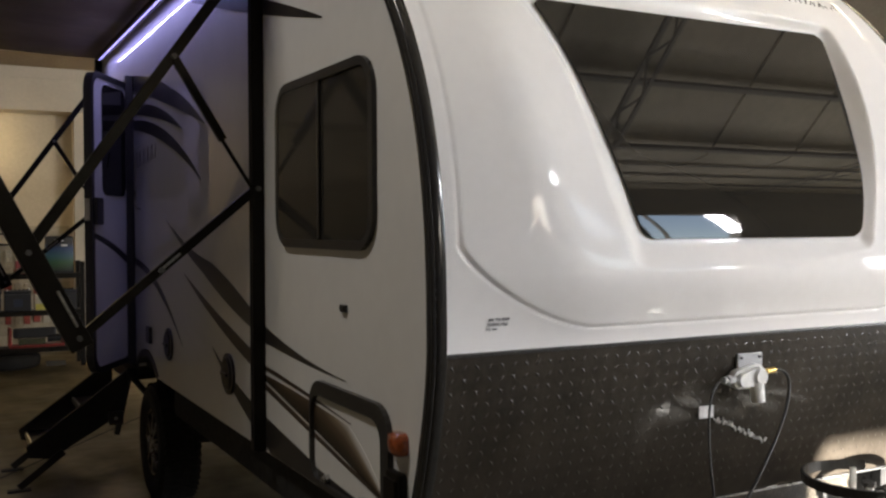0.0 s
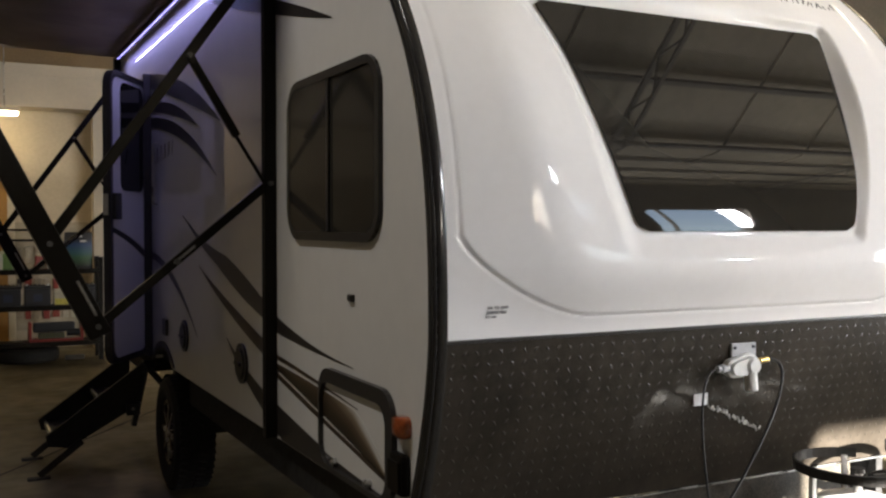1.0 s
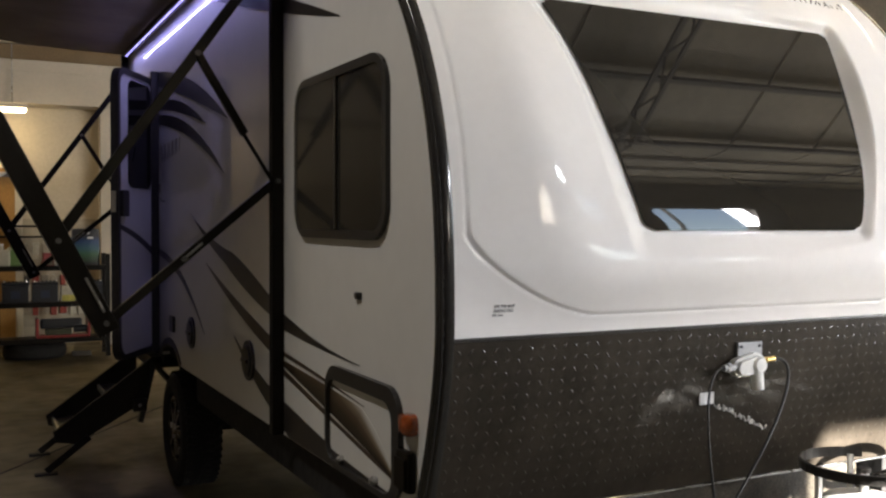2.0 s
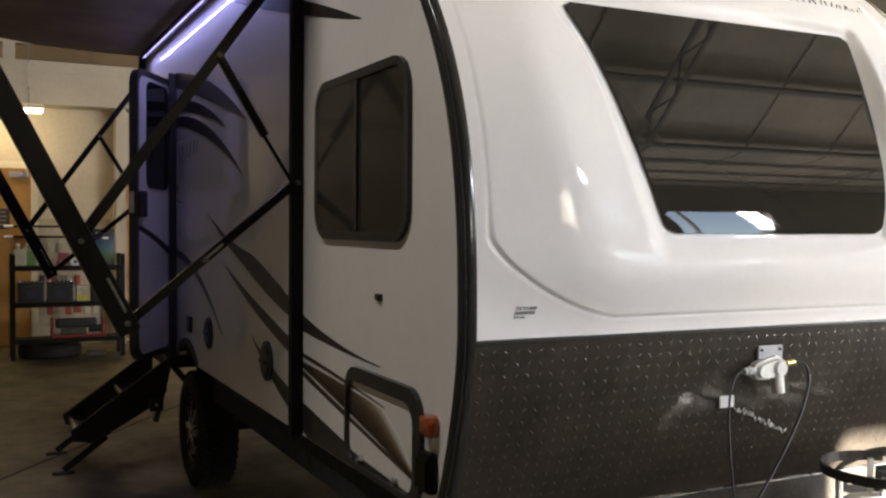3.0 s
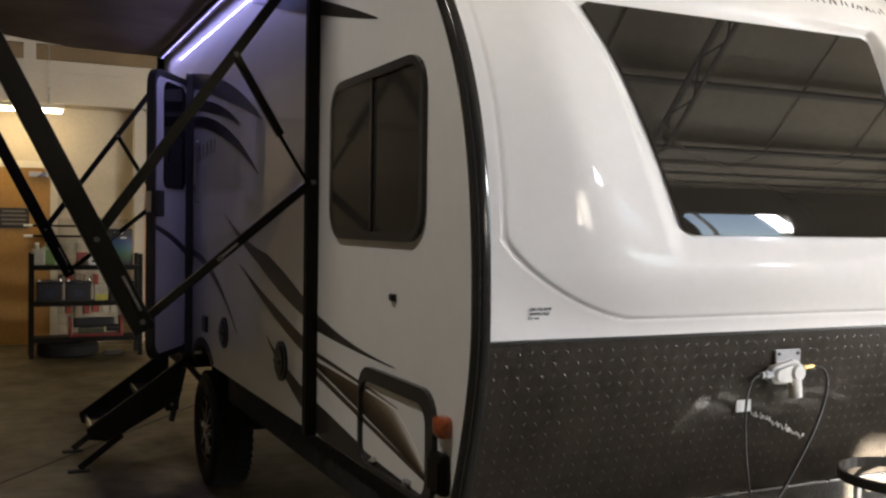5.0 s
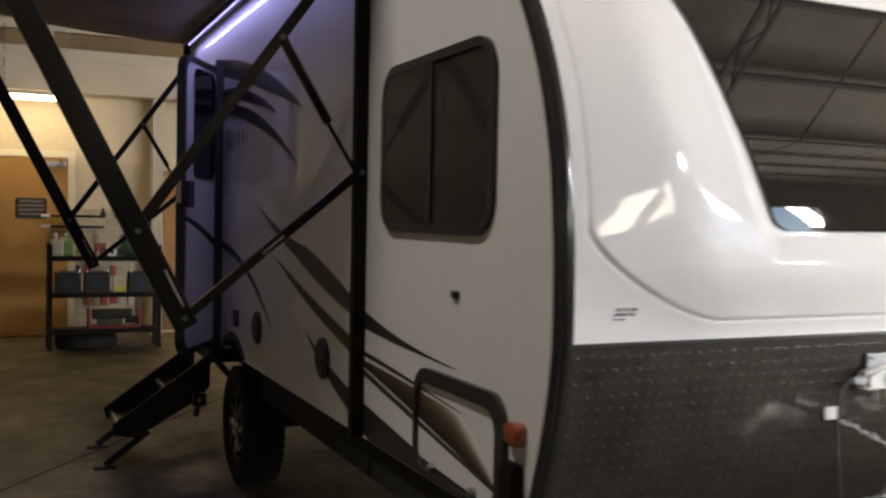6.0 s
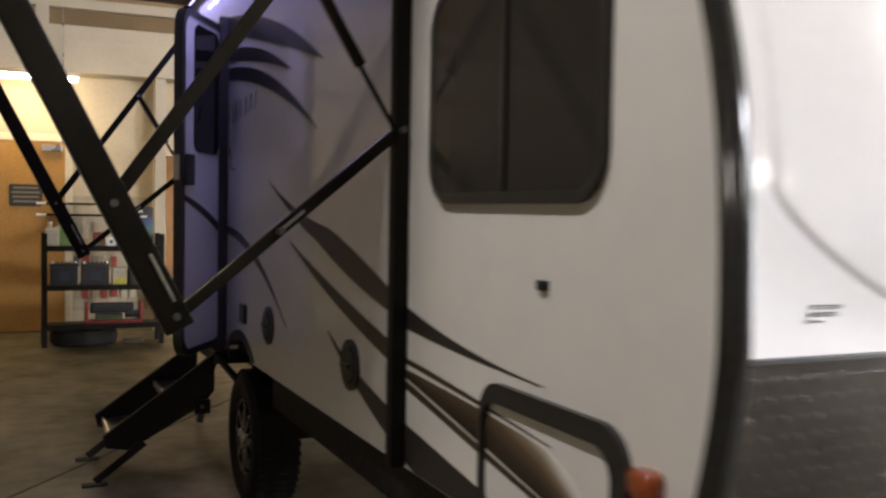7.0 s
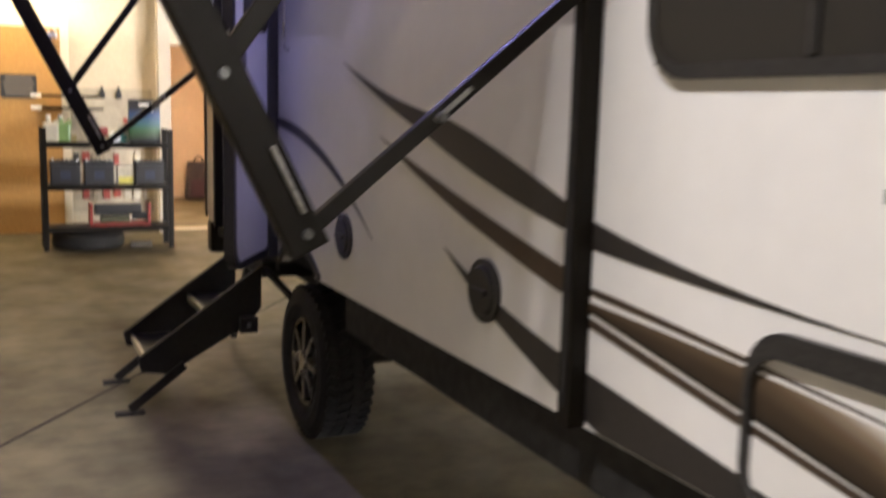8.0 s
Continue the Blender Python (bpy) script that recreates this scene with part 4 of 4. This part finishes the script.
for k in range(30):
    x = 0.985 + k * 0.0085
    z = 1.086 - k * 0.0035 + random.uniform(-0.005, 0.005)
    h = random.uniform(0.003, 0.008)
    lean = random.uniform(-0.010, 0.010)
    part("badge_lettering", beam((x, nose(z) - 0.004, z - h), (x + lean, nose(z) - 0.004, z + h), random.uniform(0.003, 0.010), 0.004, (0, 1, 0.3), 0.001), WORN_SILVER, trailer, "worn silver lettering shapes")

# drawbar frame and jack
bm = beam((0.35, 0.3, 0.53), (XC, -1.25, 0.53), 0.06, 0.12, (0, 0, 1), 0.006)
beam((WIDE - 0.35, 0.3, 0.53), (XC, -1.25, 0.53), 0.06, 0.12, (0, 0, 1), 0.006, bm)
box(0.95, WIDE - 0.2, -0.48, -0.07, 0.515, 0.532, 0, bm)
box(0.5, WIDE - 0.5, 0.05, 0.14, 0.50, 0.60, 0.004, bm)
part("front_skirt", box(0.35, WIDE - 0.35, 0.145, 0.155, 0.605, 0.792, 0.002), mat("dusty_galvanised_skirt", (0.045, 0.038, 0.028), 0.5, grain=0.5, grain_scale=170, stain=0.35, stain_scale=9, bump=0.2, bump_scale=150), trailer, "dusty speckled metal skirt under the front")
part("drawbar", bm, POWDER_BLACK, trailer, "black steel A-frame drawbar")
part("coupler", box(XC - 0.06, XC + 0.06, -1.42, -1.2, 0.48, 0.58, 0.02), POWDER_BLACK, trailer, "black ball coupler")
part("tongue_jack", cyl((XC, -0.95, 0.02), (XC, -0.95, 0.98), 0.035, 16), POWDER_BLACK, trailer, "black tongue jack")
part("jack_foot", cyl((XC, -0.95, 0.0), (XC, -0.95, 0.03), 0.10, 20), POWDER_BLACK, trailer, "black jack foot")


def gas_bottle(x, y, turn):
    ob = thing("gas_bottle", "white steel gas bottle on the drawbar tray", "gas bottle", "gas bottles")
    ob.location = (x, y, 0.532)
    ob.rotation_euler = (0, 0, turn)
    paint = mat("grey_white_bottle_enamel", (0.70, 0.69, 0.66), 0.35, grain=0.05, grain_scale=20, stain=0.1, stain_scale=6, coat=0.3)
    bm = bmesh.new()
    prof = [(0.0, 0.02), (0.11, 0.02), (0.158, 0.05), (0.168, 0.09), (0.168, 0.205), (0.163, 0.235), (0.148, 0.265), (0.118, 0.290), (0.075, 0.304), (0.03, 0.309), (0.0, 0.310)]
    rings = [[bm.verts.new((r * math.cos(k * math.tau / 36), r * math.sin(k * math.tau / 36), z)) for r, z in prof] for k in range(36)]
    for k in range(36):
        a, b = rings[k], rings[(k + 1) % 36]
        for i in range(len(prof) - 1):
            bm.faces.new((a[i], a[i + 1], b[i + 1], b[i]))
    bmesh.ops.remove_doubles(bm, verts=bm.verts, dist=1e-5)
    part("body", bm, paint, ob, "", True)
    part("foot_ring", cyl((0, 0, 0), (0, 0, 0.045), 0.11, 30), paint, ob)
    # collar: a rolled top ring on three stays
    bm = bmesh.new()
    rr = []
    for k in range(37):
        a = radians(48 + 330 * k / 36)
        rr.append([bm.verts.new((r * math.cos(a), r * math.sin(a), z)) for r, z in ((0.184, 0.376), (0.190, 0.377), (0.192, 0.406), (0.185, 0.408))])
    for a, b in zip(rr, rr[1:]):
        for i in range(4):
            bm.faces.new((a[i], a[(i + 1) % 4], b[(i + 1) % 4], b[i]))
    bm.faces.new(rr[0])
    bm.faces.new(rr[-1])
    collar = part("collar", bm, BLACK_TRIM, ob, "black carrying collar")
    for k in range(3):
        a = radians(60 + 120 * k)
        m = Matrix.Rotation(a, 4, "Z")
        part("stay", box(0.168, 0.184, -0.009, 0.009, 0.18, 0.385, 0.004, None, m), paint, collar, "painted collar stay")
    bm = cyl((0, 0, 0.305), (0, 0, 0.372), 0.014, 14)
    cyl((0, 0, 0.345), (0.06, 0, 0.345), 0.011, 12, bm)
    part("valve", bm, STEEL, ob, "steel cylinder valve")
    part("hand_wheel", cyl((0, 0, 0.372), (0, 0, 0.386), 0.020, 12), BLACK_TRIM, ob, "black valve hand wheel")
    part("coupling", cyl((0.055, 0, 0.345), (0.10, 0, 0.345), 0.017, 12), BLACK_TRIM, ob, "black hose coupling")
    part("pigtail_hose", tube(bez3((0.10, 0, 0.345), (0.15, 0.0, 0.365), (0.15, 0.10, 0.37), (0.10, 0.23, 0.16), 16), 0.010), HOSE, ob, "black rubber pigtail hose")
    return ob


gas_bottle(1.305, -0.27, -0.12)
gas_bottle(1.735, -0.27, 2.6)

# ---- things along the office wall ----
wood_door = tagged(part("door_1", box(-2.0, -0.53, Y1 - 0.045, Y1 - 0.002, 0.01, 2.37, 0.003), OAK), "oak veneer door in the office wall", "door", kind="structure")
FRAME_PAINT = mat("cream_door_frame", (0.66, 0.60, 0.47), 0.5, grain=0.03, grain_scale=30)
bm = box(-0.53, -0.44, Y1 - 0.06, Y1 - 0.001, 0, 2.46, 0.006)
box(-2.09, -2.0, Y1 - 0.06, Y1 - 0.001, 0, 2.46, 0.006, bm)
box(-2.0, -0.53, Y1 - 0.06, Y1 - 0.001, 2.37, 2.46, 0.006, bm)
part("frame", bm, FRAME_PAINT, wood_door, "cream door frame")
bm = box(-0.80, -0.56, Y1 - 0.10, Y1 - 0.046, 2.25, 2.32, 0.006)
beam((-0.62, Y1 - 0.085, 2.33), (-0.56, Y1 - 0.20, 2.37), 0.02, 0.012, (0, 0, 1), 0, bm)
part("door_closer", bm, STEEL, wood_door, "grey metal door closer")

sign = tagged(part("door_sign", panel(rounded(-1.17, -0.79, 1.56, 1.83, 0.03), [], lambda u, v, w: Vector((u, Y1 - 0.047 - w, v)), 0.012), SIGN_DARK), "dark notice plate hung on the oak door", "sign")
for k, (a, b) in enumerate(((-1.12, -0.84), (-1.14, -0.82), (-1.13, -0.83), (-1.12, -0.84))):
    part("lettering", box(a, b, Y1 - 0.063, Y1 - 0.059, 1.775 - k * 0.056, 1.80 - k * 0.056, 0), SIGN_BAR, sign, "pale lettering bars")


def rack():
    ob = thing("shelf_rack", "black steel shelving rack stocked with batteries", "shelf")
    y0, y1 = 10.12, 10.55
    for x in (-0.83, 0.42):
        for y in (y0, y1 - 0.05):
            part("upright", box(x, x + 0.055, y, y + 0.045, 0, 1.27, 0.004), POWDER_BLACK, ob)
    for z in (0.24, 0.68, 1.12):
        sh = part("shelf", box(-0.80, 0.45, y0 + 0.01, y1 - 0.01, z - 0.02, z, 0.003), POWDER_BLACK, ob, "black shelf")
        part("shelf_beam", box(-0.78, 0.425, y0 - 0.006, y0 + 0.02, z - 0.05, z + 0.012, 0.003), POWDER_BLACK, sh)
    return ob


rack()


def battery(x, y, z):
    ob = thing("battery", "black deep-cycle battery on the rack shelf", "battery", "batteries on the rack")
    ob.location = (x, y, z)
    part("case", box(-0.145, 0.145, -0.09, 0.09, 0, 0.21, 0.008), BATTERY, ob)
    part("lid", box(-0.147, 0.147, -0.092, 0.092, 0.212, 0.25, 0.008), BATTERY, ob)
    for k in range(6):
        part("cell_cap", cyl((-0.11 + k * 0.044, 0, 0.25), (-0.11 + k * 0.044, 0, 0.265), 0.014, 10), BATTERY, ob)
    for x_ in (-0.12, 0.12):
        part("terminal", cyl((x_, -0.06, 0.25), (x_, -0.06, 0.275), 0.010, 10), STEEL, ob, "grey lead terminal")
    part("sticker", box(-0.05, 0.05, -0.0945, -0.0915, 0.06, 0.15, 0), mat("dark_blue_sticker", (0.016, 0.022, 0.05), 0.5), ob, "dark blue sticker")


battery(-0.60, 10.26, 0.68)
battery(-0.27, 10.26, 0.68)
battery(0.24, 10.26, 0.68)


def packet(name, x, y, z, w, d, h, colour, label, category, lean=0.0, second=None):
    ob = thing(name, label, category)
    ob.location, ob.rotation_euler = (x, y, z), (0, 0, lean)
    m = mat(name + "_print", colour, 0.45, grain=0.12, grain_scale=30, stain=0.15, stain_scale=9)
    part("carton", box(-w / 2, w / 2, -d / 2, d / 2, 0, h, 0.006), m, ob)
    if second:
        m2 = mat(name + "_panel", second, 0.45, grain=0.15, grain_scale=40)
        part("printed_panel", box(-w / 2 + 0.01, w / 2 - 0.01, -d / 2 - 0.003, -d / 2 + 0.001, h * 0.05, h * 0.42, 0), m2, ob, "printed panel")
    return ob


# blue and green bag standing on the top shelf
bag_ = thing("fertiliser_bag", "blue and green printed bag on the rack", "bag")
bag_.location = (0.21, 10.32, 1.12)
bm = box(-0.17, 0.17, -0.07, 0.07, 0, 0.46, 0.04)
for v in bm.verts:
    f = v.co.z / 0.46
    v.co.y *= 1 - 0.55 * f * f
    v.co.x *= 1 - 0.08 * math.sin(f * 9) * 0.5
sack_print = mat("sack_print", (0.02, 0.10, 0.20), 0.4)
nodes, links = sack_print.node_tree.nodes, sack_print.node_tree.links
coord, sep, cr = nodes.new("ShaderNodeTexCoord"), nodes.new("ShaderNodeSeparateXYZ"), nodes.new("ShaderNodeValToRGB")
links.new(coord.outputs["Object"], sep.inputs[0])
links.new(sep.outputs["Z"], cr.inputs[0])
cr.color_ramp.elements[0].position, cr.color_ramp.elements[0].color = 0.03, (0.018, 0.02, 0.022, 1)
cr.color_ramp.elements[1].position, cr.color_ramp.elements[1].color = 0.37, (0.022, 0.022, 0.025, 1)
for at, colour in ((0.06, (0.03, 0.055, 0.025)), (0.14, (0.04, 0.11, 0.05)), (0.21, (0.03, 0.10, 0.13)), (0.30, (0.02, 0.055, 0.15))):
    cr.color_ramp.elements.new(at).color = (*colour, 1)
links.new(cr.outputs[0], nodes["Principled BSDF"].inputs["Base Color"])
part("sack", bm, sack_print, bag_, "black sack printed blue and green", True)
for x, z, w in ((-0.01, 0.405, 0.05), (0.05, 0.345, 0.035)):
    part("print_bar", box(x - w, x + w, -0.055, -0.03, z - 0.012, z + 0.012, 0), PAPER, bag_, "white print bar")


def jug(x, y, z, colour, label):
    ob = thing("jug", label, "jug")
    ob.location = (x, y, z)
    m = mat("jug_plastic", colour, 0.35, grain=0.08, grain_scale=30)
    part("bottle", box(-0.075, 0.075, -0.055, 0.055, 0, 0.20, 0.025), m, ob)
    part("neck", cyl((-0.02, 0, 0.195), (-0.02, 0, 0.25), 0.03, 16, None, 0.022), m, ob)
    part("cap", cyl((-0.02, 0, 0.25), (-0.02, 0, 0.275), 0.024, 16), REG_WHITE, ob, "white screw cap")
    part("grip", tube(bez3((0.03, 0, 0.195), (0.085, 0, 0.26), (0.09, 0, 0.2), (0.07, 0, 0.13)), 0.012, 8), m, ob)


jug(-0.60, 10.40, 1.12, (0.14, 0.23, 0.07), "pale green plastic jug on the rack")
jug(-0.72, 10.36, 1.12, (0.46, 0.43, 0.34), "white plastic jug on the rack")
roll = thing("paper_roll", "white paper roll lying on the rack", "paper roll")
roll.location = (-0.10, 10.25, 1.12)
bm = cyl((-0.0, -0.05, 0.055), (0, 0.05, 0.055), 0.055, 22)
part("paper", bm, PAPER, roll)
part("core", cyl((0, -0.052, 0.055), (0, 0.052, 0.055), 0.02, 16), SIGN_DARK, roll, "dark hollow core")
packet("red_carton", -0.22, 10.38, 1.12, 0.12, 0.08, 0.16, (0.26, 0.03, 0.03), "red and white carton on the rack", "carton", 0.1, (0.42, 0.38, 0.30))
packet("white_carton", 0.0, 10.40, 1.12, 0.10, 0.08, 0.20, (0.40, 0.37, 0.29), "white carton on the rack", "carton", -0.1, (0.08, 0.25, 0.22))
packet("glass_jar_box", 0.0, 10.28, 0.68, 0.17, 0.12, 0.20, (0.50, 0.46, 0.36), "pale carton between the batteries", "carton", 0.0, (0.55, 0.5, 0.1))
tray = thing("tool_tray", "red tray of dark tools on the lower shelf", "tray")
tray.location = (-0.06, 10.33, 0.24)
bm = box(-0.31, 0.31, -0.11, 0.11, 0, 0.03, 0.004)
box(-0.31, -0.28, -0.11, 0.11, 0.03, 0.24, 0.004, bm)
box(0.28, 0.31, -0.11, 0.11, 0.03, 0.24, 0.004, bm)
part("tray_body", bm, mat("red_tray_enamel", (0.26, 0.028, 0.022), 0.4, grain=0.15, grain_scale=30), tray)
part("tool", box(-0.26, 0.22, -0.07, 0.05, 0.11, 0.23, 0.03), BATTERY, tray, "dark power tool")
part("tool", cyl((0.12, -0.05, 0.10), (0.27, -0.05, 0.10), 0.045, 16), BATTERY, tray, "dark cylindrical tool")
part("tool", box(-0.2, 0.1, -0.05, 0.05, 0.03, 0.10, 0.01), mat("olive_case", (0.05, 0.05, 0.02), 0.5, grain=0.2, grain_scale=30), tray, "olive tool case")

tyre_ = thing("spare_tyre", "worn black tyre lying under the rack", "tyre")
tyre_.location = (-0.38, 10.36, 0)
bm = bmesh.new()
prof = [(0.20, 0.02), (0.26, 0.0), (0.33, 0.01), (0.36, 0.04), (0.365, 0.09), (0.36, 0.14), (0.33, 0.17), (0.26, 0.18), (0.20, 0.16), (0.19, 0.09)]
rings = [[bm.verts.new((r * math.cos(k * math.tau / 40), r * math.sin(k * math.tau / 40), z)) for r, z in prof] for k in range(40)]
for k in range(40):
    a, b = rings[k], rings[(k + 1) % 40]
    for i in range(len(prof)):
        bm.faces.new((a[i], a[(i + 1) % len(prof)], b[(i + 1) % len(prof)], b[i]))
part("casing", bm, RUBBER, tyre_)
packet("wood_block", 0.15, 10.30, 0.0, 0.22, 0.10, 0.06, (0.05, 0.042, 0.03), "dark timber block under the rack", "block")

# pegboard of parts behind the rack
peg = thing("pegboard", "white pegboard hung with red and black packets", "pegboard")
part("board", box(-0.46, 0.48, Y1 - 0.03, Y1 - 0.002, 0.25, 1.70, 0.003), mat("white_pegboard", (0.40, 0.345, 0.25), 0.55, grain=0.08, grain_scale=60, stain=0.15, stain_scale=5), peg)
random.seed(9)
cols = [(0.26, 0.045, 0.03), (0.36, 0.31, 0.23), (0.05, 0.045, 0.04), (0.30, 0.25, 0.10), (0.30, 0.27, 0.21), (0.44, 0.40, 0.31)]
pm = [mat("hung_packet_print", c, 0.4, grain=0.15, grain_scale=40) for c in cols]
for r in range(1, 6):
    for c in range(8):
        if random.random() < 0.16:
            continue
        x, z = -0.40 + c * 0.115 + random.uniform(-0.01, 0.01), 1.52 - r * 0.21 + random.uniform(-0.02, 0.02)
        h, w = random.uniform(0.05, 0.085), random.uniform(0.03, 0.045)
        pk = part("packet", box(x - w, x + w, Y1 - 0.065, Y1 - 0.04, z - h, z + h * 0.9, 0.006), random.choice(pm), peg)
        part("hook", cyl((x, Y1 - 0.03, z + h), (x, Y1 - 0.075, z + h + 0.006), 0.004, 6), STEEL, pk)
for x in (-0.085, 0.10):
    bm = box(x - 0.03, x + 0.03, Y1 - 0.09, Y1 - 0.035, 1.585, 1.665, 0.01)
    cyl((x, Y1 - 0.06, 1.665), (x, Y1 - 0.06, 1.72), 0.014, 10, bm)
    part("spray_head", bm, BATTERY, peg, "black spray nozzle")
for z in (1.60, 1.46):
    pole = thing("extension_pole", "black pole with a white grip on hooks", "pole", "poles on the wall")
    pole.location = (-0.50, Y1 - 0.09, z)
    part("shaft", cyl((-0.25, 0, 0), (0.42, 0, 0), 0.014, 12), POWDER_BLACK, pole)
    part("grip", cyl((-0.36, 0, 0), (-0.25, 0, 0), 0.018, 12), REG_WHITE, pole, "white grip")
    part("hook", box(-0.01, 0.01, -0.02, 0.09, -0.02, -0.008, 0), STEEL, pole)

# dark bag in the corridor
cb = thing("backpack", "dark bag standing in the corridor", "bag")
cb.location = (1.75, 15.5, 0)
bm = box(-0.2, 0.2, -0.15, 0.15, 0, 0.62, 0.07)
for v in bm.verts:
    v.co.x *= 1 - 0.25 * (v.co.z / 0.62) ** 2
part("sack", bm, mat("dark_bag_cloth", (0.05, 0.04, 0.05), 0.7, grain=0.2, grain_scale=50, bump=0.2, bump_scale=40), cb, "", True)
part("pocket", box(-0.14, 0.14, -0.19, -0.13, 0.06, 0.34, 0.03), mat("plum_bag_cloth", (0.06, 0.03, 0.05), 0.7, grain=0.2, grain_scale=50), cb)
part("strap", tube(bez3((-0.08, -0.08, 0.60), (-0.05, -0.1, 0.74), (0.05, -0.1, 0.74), (0.08, -0.08, 0.60)), 0.012, 8), POWDER_BLACK, cb)
